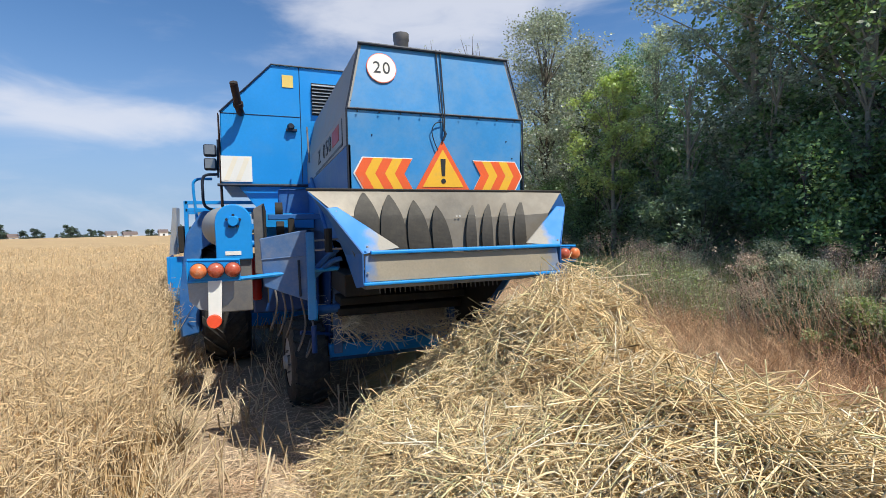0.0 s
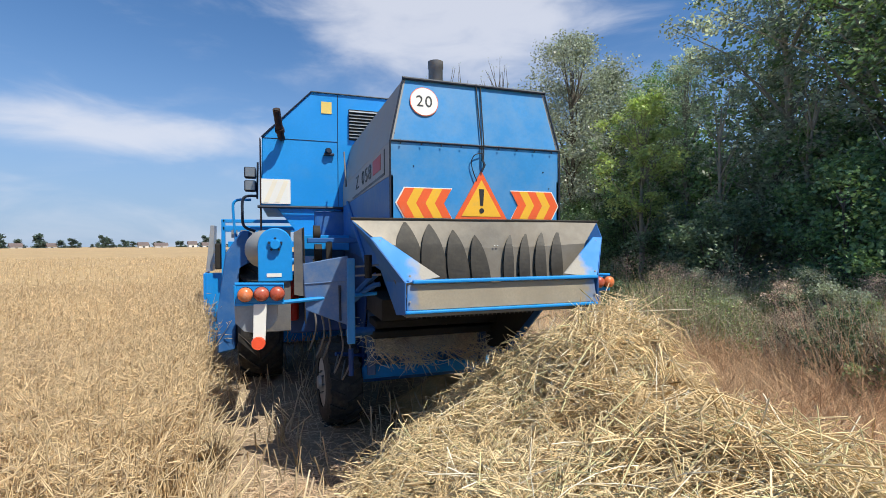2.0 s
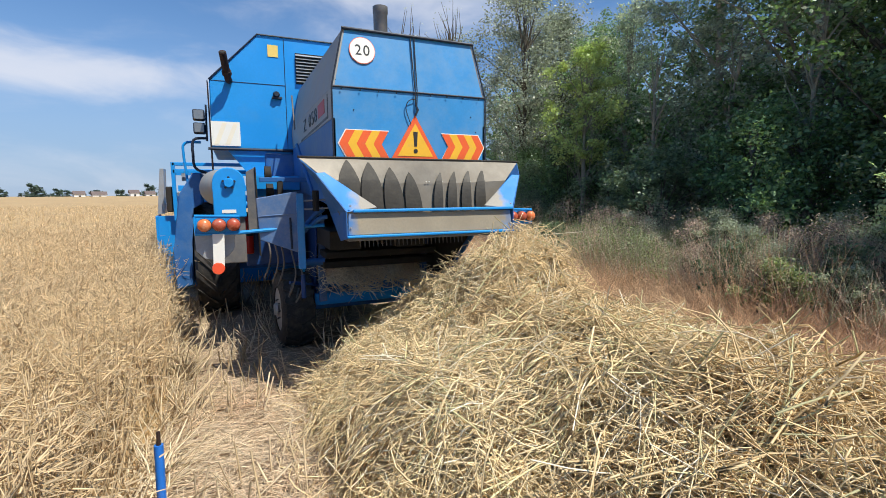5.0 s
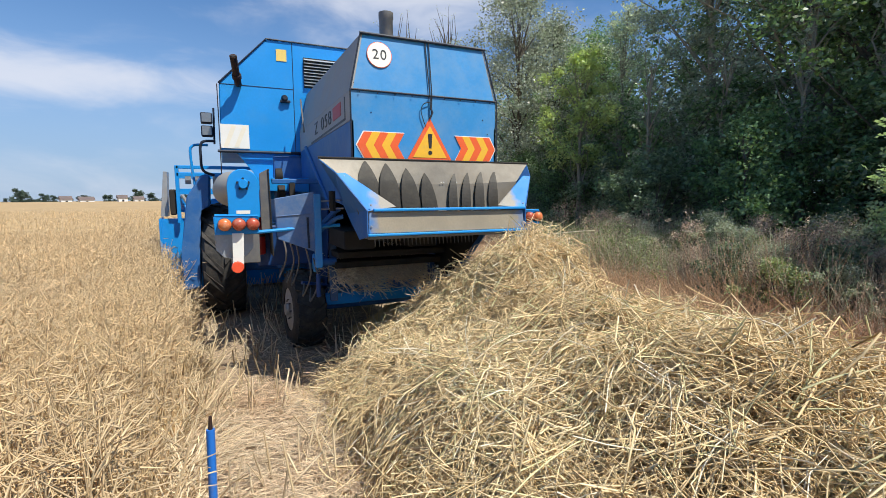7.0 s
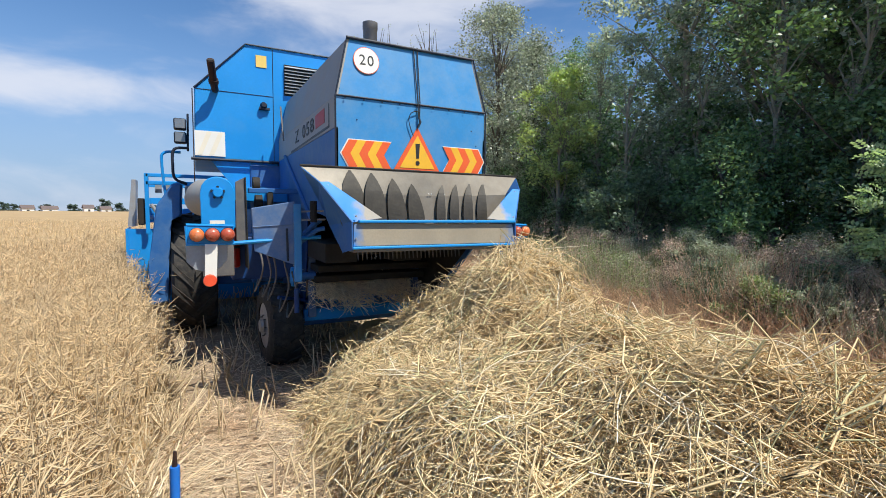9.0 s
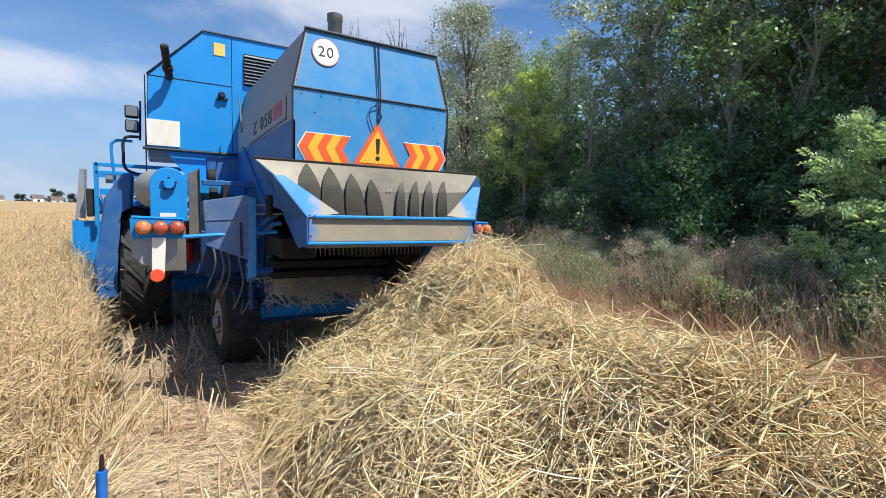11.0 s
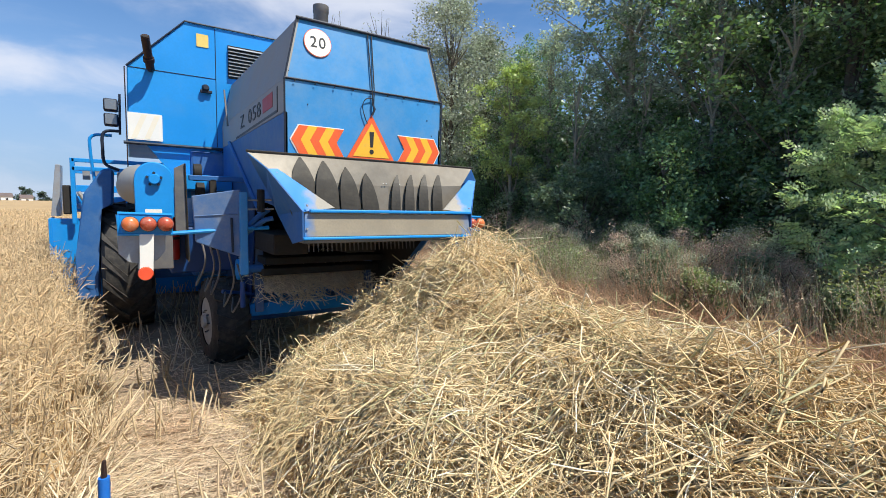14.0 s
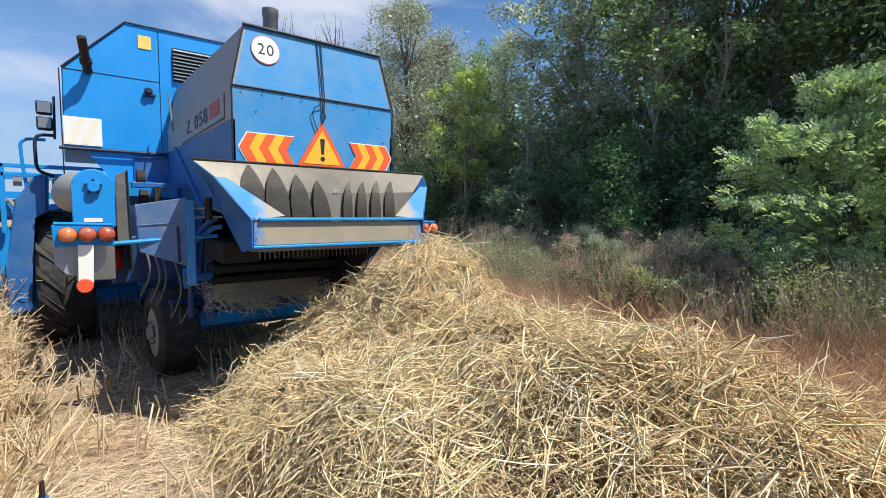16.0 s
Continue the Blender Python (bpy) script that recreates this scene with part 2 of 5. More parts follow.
M_STUB = material("cut_stubble", (0.8, 0.65, 0.44), 0.7, island=0.4, scale=2, vary=0.15, hue=(0.45, 0.33, 0.18))
M_LEAF = material("tree_leaves", (0.3, 0.37, 0.24), 0.36, random_object=0.22, island=0.55, scale=0.5, vary=0.25, hue=(0.2, 0.26, 0.18), translucent=(0.85, 1.0, 0.66), through=0.5)
M_LEAFG = material("silvery_leaves", (0.72, 0.76, 0.6), 0.36, random_object=0.2, island=0.5, scale=0.5, vary=0.2, hue=(0.34, 0.38, 0.3), translucent=(0.9, 1.0, 0.8), through=0.6)
M_LEAFA = material("grey_airy_leaves", (0.44, 0.47, 0.38), 0.36, random_object=0.15, island=0.5, scale=0.5, vary=0.2, translucent=(0.9, 1.0, 0.75), through=0.4)
M_LOCUST = material("locust_leaflets", (0.5, 0.62, 0.36), 0.45, island=0.35, scale=1.5, vary=0.2, hue=(0.5, 0.6, 0.4), translucent=(0.87, 1.0, 0.6), through=0.5)
M_LEAFY = material("light_green_leaves", (0.55, 0.65, 0.3), 0.45, island=0.35, scale=0.6, vary=0.2, translucent=(0.92, 1.0, 0.45))
M_LEAFD = material("shrub_leaves", (0.24, 0.36, 0.17), 0.42, random_object=0.22, island=0.6, scale=0.5, vary=0.25, translucent=(0.85, 1.0, 0.5), through=0.35)
M_BARK = material("grey_brown_bark", (0.13, 0.11, 0.085), 0.9, scale=4, fine=40, vary=0.35, bump=0.7)
M_PALEBARK = material("pale_bark", (0.3, 0.28, 0.22), 0.9, scale=4, fine=40, vary=0.3, bump=0.5)
M_DRYGRASS = material("dry_verge_grass", (0.72, 0.5, 0.3), 0.8, island=0.45, scale=0.8, vary=0.25, hue=(0.55, 0.32, 0.19))
M_GREENGRASS = material("green_verge_weeds", (0.42, 0.49, 0.27), 0.6, island=0.45, scale=0.7, vary=0.25, hue=(0.4, 0.38, 0.22), translucent=(0.8, 1.0, 0.4))
M_SEED = material("pinkish_seed_heads", (0.6, 0.45, 0.34), 0.85, island=0.35, scale=1, vary=0.2)
M_SAGE = material("grey_green_weeds", (0.58, 0.6, 0.46), 0.75, island=0.4, scale=0.8, vary=0.2, translucent=(0.9, 1.0, 0.7))
M_WALLW = material("white_render_wall", (0.75, 0.73, 0.7), 0.8, scale=0.2, vary=0.06)
M_ROOF = material("roof_tiles", (0.16, 0.12, 0.11), 0.8, scale=0.3, vary=0.2)
M_FARLEAF = material("far_tree_leaves", (0.07, 0.11, 0.08), 0.7, island=0.3, scale=0.1, vary=0.25)
M_STAKE = material("blue_painted_steel", (0.01, 0.16, 0.6), 0.4, scale=8, dust=DUST, dust_amount=0.15, vary=0.1)

# ---- mesh helpers ----


def link(name, bm, mat, parent=None, label="", smooth=False):
    me = bpy.data.meshes.new(name)
    bmesh.ops.recalc_face_normals(bm, faces=bm.faces)
    bm.to_mesh(me)
    bm.free()
    me.materials.append(mat)
    if smooth:
        me.shade_smooth()
        me.set_sharp_from_angle(angle=radians(40))
    ob = new(name, me)
    if parent is not None:
        ob.parent = parent
    if label:
        ob["label"] = label
    return ob


def part(name, bm, mat, parent, label="", smooth=False):
    return link(name, bm, mat, parent, label, smooth)


def thing(name, label, category, group="", kind="", at=(0, 0, 0)):
    ob = new(name)
    ob.location = at
    ob.empty_display_size = 0.2
    return tagged(ob, label, category, group, kind)


def box(lo, hi, bevel=0.006, bm=None):
    bm = bm or bmesh.new()
    c = [(a + b) / 2 for a, b in zip(lo, hi)]
    s = [abs(b - a) for a, b in zip(lo, hi)]
    r = bmesh.ops.create_cube(bm, size=1, matrix=Matrix.Translation(c) @ Matrix.Diagonal((*s, 1)))
    if bevel:
        edges = list({e for v in r["verts"] for e in v.link_edges})
        bmesh.ops.bevel(bm, geom=edges, offset=min(bevel, min(s) * 0.4), segments=2, affect="EDGES", profile=0.5)
    return bm


def prism(pts, push, bevel=0.003, bm=None):
    """A plate: a flat outline of 3D points, thickened along push."""
    bm = bm or bmesh.new()
    push = Vector(push)
    a = [bm.verts.new(Vector(p)) for p in pts]
    b = [bm.verts.new(Vector(p) + push) for p in pts]
    n = len(pts)
    fs = [bm.faces.new(a), bm.faces.new(b[::-1])]
    for i in range(n):
        fs.append(bm.faces.new((a[i], b[i], b[(i + 1) % n], a[(i + 1) % n])))
    if bevel:
        es = list({e for f in fs for e in f.edges})
        bmesh.ops.bevel(bm, geom=es, offset=min(bevel, push.length * 0.4), segments=1, affect="EDGES")
    return bm


def tube(path, r, seg=10, bm=None, cap=True):
    """A round bar along a path; r is one radius or one for each point."""
    bm = bm or bmesh.new()
    path = [Vector(p) for p in path]
    rs = r if isinstance(r, (list, tuple)) else [r] * len(path)
    rings, side = [], None
    for i, p in enumerate(path):
        d = (path[min(i + 1, len(path) - 1)] - path[max(i - 1, 0)]).normalized()
        if side is None:
            side = d.orthogonal().normalized()
        side = (side - d * side.dot(d)).normalized()
        up = d.cross(side)
        rings.append([bm.verts.new(p + rs[i] * (math.cos(a) * side + math.sin(a) * up)) for a in (2 * math.pi * k / seg for k in range(seg))])
    for a, b in zip(rings, rings[1:]):
        for k in range(seg):
            bm.faces.new((a[k], a[(k + 1) % seg], b[(k + 1) % seg], b[k]))
    if cap:
        bm.faces.new(rings[0][::-1])
        bm.faces.new(rings[-1])
    return bm


def flowing(pts, steps=5):
    """A smooth way through the points."""
    pts = [Vector(p) for p in pts]
    ext = [pts[0] * 2 - pts[1]] + pts + [pts[-1] * 2 - pts[-2]]
    out = []
    for i in range(len(pts) - 1):
        p0, p1, p2, p3 = ext[i:i + 4]
        for k in range(steps):
            u = k / steps
            out.append(0.5 * (2 * p1 + (p2 - p0) * u + (2 * p0 - 5 * p1 + 4 * p2 - p3) * u * u + (3 * p1 - p0 - 3 * p2 + p3) * u ** 3))
    return out + [pts[-1]]


def loft(a, b, thick, bm=None):
    """A sheet between two rows of points, thickened."""
    bm = bm or bmesh.new()
    va, vb = [bm.verts.new(p) for p in a], [bm.verts.new(p) for p in b]
    fs = [bm.faces.new((va[i], va[i + 1], vb[i + 1], vb[i])) for i in range(len(a) - 1)]
    bmesh.ops.recalc_face_normals(bm, faces=fs)
    bmesh.ops.solidify(bm, geom=fs, thickness=thick)
    return bm


def bolts(rows, r, axis, parent, mat=M_EDGE):
    for p in rows:
        part("bolt", tube([Vector(p), Vector(p) + Vector(axis) * 0.006], [r * 0.75, r * 0.55], 7), mat, parent)


def lettering(text, size, m, mat, parent, name="letter", depth=0.002):
    """Each character is a part of its own, spaced evenly along the local x axis."""
    made = []
    for k, ch in enumerate(text):
        if ch == " ":
            continue
        cu = bpy.data.curves.new(name, "FONT")
        cu.body, cu.size, cu.extrude, cu.align_x, cu.align_y = ch, size, depth, "CENTER", "CENTER"
        tmp = bpy.data.objects.new("tmp", cu)
        me = bpy.data.meshes.new_from_object(tmp)
        bpy.data.objects.remove(tmp)
        me.materials.clear()
        me.materials.append(mat)
        ob = new(name, me)
        ob.parent = parent
        ob.matrix_basis = m @ Matrix.Translation(((k - (len(text) - 1) / 2) * size * 0.58, 0, 0))
        made.append(ob)
    return made


def raw_mesh(name, verts, faces, mat):
    """A mesh from numpy arrays; faces all have the same number of corners."""
    me = bpy.data.meshes.new(name)
    n, k = faces.shape
    me.vertices.add(len(verts))
    me.vertices.foreach_set("co", np.ascontiguousarray(verts, dtype=np.float32).ravel())
    me.loops.add(n * k)
    me.loops.foreach_set("vertex_index", np.ascontiguousarray(faces, dtype=np.int32).ravel())
    me.polygons.add(n)
    me.polygons.foreach_set("loop_start", np.arange(0, n * k, k, dtype=np.int32))
    me.update(calc_edges=True)
    me.validate()
    me.materials.append(mat)
    return me


def unit(v):
    return v / np.maximum(np.linalg.norm(v, axis=1, keepdims=True), 1e-9)


def stalks(name, p0, p1, bend, r0, r1, mat, rings=3):
    """Many three-sided stalks from p0 to p1, bent by an offset at the middle. Returns the mesh."""
    n = len(p0)
    d = unit(p1 - p0)
    ref = np.where(np.abs(d[:, 2:3]) < 0.8, np.array([[0.0, 0, 1]]), np.array([[1.0, 0, 0]]))
    u = unit(np.cross(d, ref))
    w = np.cross(d, u)
    vs = []
    for i in range(rings):
        s = i / (rings - 1)
        c = p0 + (p1 - p0) * s + bend * (4 * s * (1 - s))
        r = (np.asarray(r0) * (1 - s) + np.asarray(r1) * s).reshape(-1, 1)
        for a in (0, 2.0944, 4.1888):
            vs.append(c + r * (math.cos(a) * u + math.sin(a) * w))
    v = np.stack(vs, 1).reshape(-1, 3)
    base = (np.arange(n) * rings * 3)[:, None]
    f = []
    for i in range(rings - 1):
        for k in range(3):
            q = (k + 1) % 3
            f.append(base + np.array([[i * 3 + k, i * 3 + q, i * 3 + 3 + q, i * 3 + 3 + k]]))
    return raw_mesh(name, v, np.concatenate(f, 0), mat)


def leaf_cards(centre, size, rng, flat=0.8, small=False):
    """Pointed, slightly folded leaves round the centres: vertices and faces."""
    n = len(centre)
    a = unit(rng.normal(size=(n, 3)) * np.array([[1, 1, 0.6]]))
    b = unit(np.cross(a, unit(rng.normal(size=(n, 3)) + np.array([[0, 0, flat]]))))
    c = np.cross(a, b)
    s = np.asarray(size).reshape(-1, 1)
    if small:
        v = np.stack([centre - a * s * 0.4 + b * s * 0.28, centre + a * s * 0.6, centre - a * s * 0.4 - b * s * 0.28], 1).reshape(-1, 3)
        return v, np.arange(n * 3).reshape(-1, 3)
    v = np.stack([centre - a * s * 0.5, centre + b * s * 0.28 + c * s * 0.06, centre + a * s * 0.5, centre - b * s * 0.28 + c * s * 0.06], 1).reshape(-1, 3)
    return v, np.arange(n * 4).reshape(-1, 4)


def pinnate_leaves(centre, heart, length, rng, pairs=7):
    """Feathery leaves of paired leaflets along arching stalks: vertices and faces."""
    n = len(centre)
    out = unit(centre - heart + rng.normal(0, 0.55, (n, 3)))
    out[:, 2] = out[:, 2] * 0.6 + rng.normal(0.3, 0.35, n)
    out = unit(out)
    side = unit(np.cross(out, np.array([[0, 0, 1.0]]) + rng.normal(0, 1.0, (n, 3))))
    up = np.cross(side, out)
    ln = length * rng.uniform(0.65, 1.25, n)
    q = []
    for i in range(pairs):
        s = (i + 0.7) / pairs
        base = centre + out * (ln * s)[:, None] - np.array([[0, 0, 1.0]]) * (ln * 0.28 * s * s)[:, None]
        for h in (-1, 1):
            d = unit(side * h + out * 0.35 + up * rng.uniform(-0.15, 0.25, (n, 1)))
            w = np.cross(d, up)
            a = (ln * 0.34 * (1.1 - 0.5 * abs(s - 0.45)))[:, None]
            q.append(np.stack([base, base + d * a * 0.55 + w * a * 0.3, base + d * a, base + d * a * 0.55 - w * a * 0.3], 1))
    v = np.concatenate(q, 0).reshape(-1, 3)
    return v, np.arange(len(v)).reshape(-1, 4)

# ---- ground and crop ----
R = np.random.default_rng(7)


def wavy(x, y, s=1.0):
    return (np.sin(x * 1.7 * s + 0.6 * np.sin(y * 1.1 * s)) + np.sin(y * 2.3 * s + 1.3) + np.sin((x + y) * 3.1 * s + 2.1) * 0.5) / 2.5


def axis_steps(lo, hi, step, far, grow=1.25):
    """Even steps between lo and hi, widening beyond them up to far."""
    mid = list(np.arange(lo, hi + 1e-6, step))
    out_hi, s = [], step
    while (out_hi[-1] if out_hi else mid[-1]) < far:
        s *= grow
        out_hi.append((out_hi[-1] if out_hi else mid[-1]) + s)
    out_lo, s = [], step
    while (out_lo[-1] if out_lo else mid[0]) > -far:
        s *= grow
        out_lo.append((out_lo[-1] if out_lo else mid[0]) - s)
    return np.array(out_lo[::-1] + mid + out_hi)


def grid_mesh(name, xs, ys, fz, mat):
    X, Y = np.meshgrid(xs, ys)
    Z = fz(X, Y)
    v = np.stack([X, Y, Z], -1).reshape(-1, 3)
    i = np.arange(len(xs) * len(ys)).reshape(len(ys), len(xs))
    f = np.stack([i[:-1, :-1], i[:-1, 1:], i[1:, 1:], i[1:, :-1]], -1).reshape(-1, 4)
    me = raw_mesh(name, v, f, mat)
    me.shade_smooth()
    return me


def ground_z(x, y):
    rise = np.where(x > 3.2, np.minimum((x - 3.2) * 0.05, 0.35), 0.0)
    near = np.exp(-((x / 60) ** 2 + (y / 60) ** 2))
    return 0.018 * wavy(x, y, 2.3) * near + rise * near


ground = new("ground", grid_mesh("ground", axis_steps(-4, 6, 0.12, 1800), axis_steps(-6, 9, 0.12, 1800), ground_z, M_SOIL))
tagged(ground, "dry brown field soil scattered with pale chaff", "ground", kind="structure")


def crop_edge(y):
    """x of the standing crop's edge beside the cut strip."""
    return -2.07 - 0.105 * np.clip(y, 0, 9.5) - 0.08 * np.clip((-1.6 - y) / 1.5, 0, 1) + 0.06 * np.sin(y * 2.1) + 0.04 * np.sin(y * 5.3 + 1)


def canopy(x, y):
    d = crop_edge(y) - x
    far = np.clip((np.hypot(x + 1.6, y + 3.8) - 4) / 14, 0, 1)
    h = 0.62 + 0.2 * far + 0.045 * wavy(x, y, 1.1)
    h = h + np.clip((y - 60) / 300, 0, 1) * 0.5
    return np.where(d > 0.25, h, 0.02 + np.clip(d, 0, 0.25) * 2.0)


def canopy_grid(name, xs, ys, fz):
    return new(name, grid_mesh(name, xs, ys, fz, M_FIELD))


# the standing crop's closed canopy: one sheet beside the cut strip, one ahead of the header
xs = np.concatenate([-np.geomspace(3.0, 900, 70)[::-1], np.arange(-2.9, -0.9, 0.06)])
ys = np.concatenate([-np.geomspace(6.2, 300, 22)[::-1], np.arange(-6, 9, 0.09), np.geomspace(9.1, 900, 90)])
field = tagged(canopy_grid("crop_canopy", xs, ys, lambda x, y: np.where(x > crop_edge(y) + 0.1, -0.3, canopy(x, y))),
               "ripe tan rapeseed crop standing across the field", "crop", kind="stuff")
ahead = tagged(canopy_grid("crop_canopy", np.arange(-2.7, 4.6, 0.2), np.concatenate([np.arange(7.6, 16, 0.25), np.geomspace(16.2, 900, 40)]),
                           lambda x, y: 0.78 + 0.05 * wavy(x, y, 1.1) + np.clip((y - 60) / 300, 0, 1) * 0.5),
               "ripe tan rapeseed crop standing ahead of the header", "crop", kind="stuff")


def crop_plants(name, px, py, pods, tall, rng, thick=1.0):
    """Ripe plants: a stem, side branches and slender pods, all in one mesh."""
    n = len(px)
    gz = np.zeros(n)
    top = tall * rng.uniform(0.82, 1.12, n)
    lean = rng.normal(0, 0.11, (n, 2))
    s0 = np.stack([px, py, gz + 0.2], 1)
    s1 = np.stack([px + lean[:, 0], py + lean[:, 1], top], 1)
    a = [(s0, s1, rng.normal(0, 0.03, (n, 3)), np.full(n, 0.0042 * thick), np.full(n, 0.0022 * thick))]
    k = np.repeat(np.arange(n), pods)
    m = len(k)
    s = rng.uniform(0.42, 1.0, m) ** 0.8
    o = s0[k] + (s1 - s0)[k] * s[:, None]
    ang = rng.uniform(0, 2 * np.pi, m)
    el = rng.uniform(-0.35, 1.0, m)
    d = np.stack([np.cos(ang) * np.cos(el), np.sin(ang) * np.cos(el), np.sin(el)], 1)
    o = o + d * rng.uniform(0.0, 0.13, m)[:, None]
    ln = rng.uniform(0.045, 0.105, m)[:, None]
    a.append((o, o + d * ln, rng.normal(0, 0.008, (m, 3)), np.full(m, 0.0038 * thick), np.full(m, 0.0012 * thick)))
    p0, p1, bend, r0, r1 = (np.concatenate([q[i] for q in a], 0) for i in range(5))
    return stalks(name, p0, p1, bend, r0, r1, M_CROP, rings=2)


def scatter_crop(n, ymin, ymax, depth, rng, power=1.0):
    y = ymin + (ymax - ymin) * rng.uniform(0, 1, n) ** power
    x = crop_edge(y) + 0.01 - depth * rng.uniform(0, 1, n) ** 1.25
    return x, y


x1, y1 = scatter_crop(4600, -5.0, 3.0, 2.6, R)
tagged(new("crop_plants", crop_plants("crop_plants", x1, y1, 13, 0.9, R)), "dense ripe rapeseed stalks with slender tan pods", "crop", kind="stuff")
x2, y2 = scatter_crop(5200, 3.0, 11.0, 5.5, R)
x2b, y2b = scatter_crop(2600, -4.0, 3.0, 5.5, R)
x2, y2 = np.concatenate([x2, x2b - 2.0]), np.concatenate([y2, y2b])
tagged(new("crop_plants", crop_plants("crop_plants", x2, y2, 7, 0.93, R, 1.5)), "ripe rapeseed plants with bristling tan pods", "crop", kind="stuff")
x3, y3 = scatter_crop(8000, 9.0, 42.0, 26.0, R)
tagged(new("crop_plants", crop_plants("crop_plants", x3, y3, 4, 0.98, R, 3.0)), "distant ripe rapeseed plants in the open field", "crop", kind="stuff")


def stubble(name, n, xr, yr, rng, tall=(0.1, 0.32), keep=None):
    x, y = rng.uniform(*xr, n), rng.uniform(*yr, n)
    if keep is not None:
        ok = keep(x, y)
        x, y = x[ok], y[ok]
    n = len(x)
    h = rng.uniform(*tall, n)
    p0 = np.stack([x, y, np.full(n, -0.02)], 1)
    p1 = p0 + np.stack([rng.normal(0, 0.085, n), rng.normal(0, 0.085, n), h], 1)
    return stalks(name, p0, p1, rng.normal(0, 0.006, (n, 3)), rng.uniform(0.004, 0.009, n), rng.uniform(0.0035, 0.008, n), M_STUB, 3)


def off_tracks(x, y):
    return (x > crop_edge(y) + 0.05) & (wavy(x * 2.3, y * 2.3) > np.where(y < 0.3, 0.25, -0.35)) & ~((np.abs(x + 0.86) < 0.2) & (y < 1.6)) & ~((np.abs(x + 1.72) < 0.0) & (y < 3.5))


tagged(new("stubble", stubble("stubble", 3600, (-2.8, 3.2), (-4.5, 8.0), R, tall=(0.12, 0.38), keep=off_tracks)), "short cut rapeseed stubble standing in bare soil", "stubble", kind="stuff")
edge_y = R.uniform(-4.5, 7, 1700)
edge_x = crop_edge(edge_y) + R.uniform(-0.05, 0.22, 1700)
e0 = np.stack([edge_x, edge_y, np.zeros(1700)], 1)
e1 = e0 + np.stack([R.normal(0.05, 0.16, 1700), R.normal(0, 0.2, 1700), R.uniform(0.02, 0.34, 1700)], 1)
tagged(new("broken_stalks", stalks("broken_stalks", e0, e1, R.normal(0, 0.03, (1700, 3)), np.full(1700, 0.006), np.full(1700, 0.003), M_STUB)),
       "bent and broken pale stalks along the crop edge", "stubble", kind="stuff")


# ---- straw ----


def pile_z(x, y):
    """Height of the straw windrow behind the machine."""
    ridge = 0.5 + 0.05 * np.sin(y * 1.3)
    side = np.where(x < ridge, 0.92 - 0.32 * np.clip((y + 0.1) / 1.4, 0, 1), 1.0)
    prof = np.exp(-np.abs((x - ridge) / side) ** 2.3)
    along = np.clip((1.3 - y) / 1.6, 0, 1)
    h = (0.83 + 0.08 * np.sin(y * 1.9 + 0.5) + 0.05 * wavy(x, y, 1.7)) * prof * (0.35 + 0.65 * along)
    h = h * (1 - 0.2 * np.clip((-2.6 - y) / 0.9, 0, 1))
    h = h + 0.43 * np.exp(-(((x - 0.55) / 0.4) ** 2 + ((y + 0.75) / 0.45) ** 2))
    h = h + 0.06 * np.exp(-(((x + 0.15) / 0.4) ** 2 + ((y + 2.1) / 0.5) ** 2))
    h = h + 0.2 * np.exp(-(((x - 1.15) / 0.45) ** 2 + ((y + 0.7) / 0.75) ** 2)) - 0.1 * np.exp(-(((x - 1.4) / 0.6) ** 2 + ((y + 3.2) / 0.9) ** 2))
    flank = 0.31 * np.exp(-(((x + 0.52) / 0.4) ** 2)) * np.clip((0.5 - y) / 0.8, 0, 1) * (0.8 + 0.3 * np.sin(y * 3.1))
    h = (h + flank) * np.clip((x + 1.05) / 0.16, 0, 1)
    skirt = 0.05 * np.exp(-np.abs((x - ridge) / 1.75) ** 4)
    return np.maximum(h, 0) + skirt * np.clip((0.4 - y) / 0.6, 0, 1) + (0.05 * wavy(x, y, 2.6) + 0.07 * wavy(y + 1, x + 4, 4.0) + 0.085 * wavy(x - 2, y, 8.3)) * prof


bed = new("straw_bed", grid_mesh("straw_bed", np.arange(-1.7, 3.2, 0.07), np.arange(-5.1, 2.2, 0.07), lambda x, y: pile_z(x, y) - 0.04, M_STRAWBED))
tagged(bed, "matted straw core of the windrow on the stubble", "straw", kind="stuff")


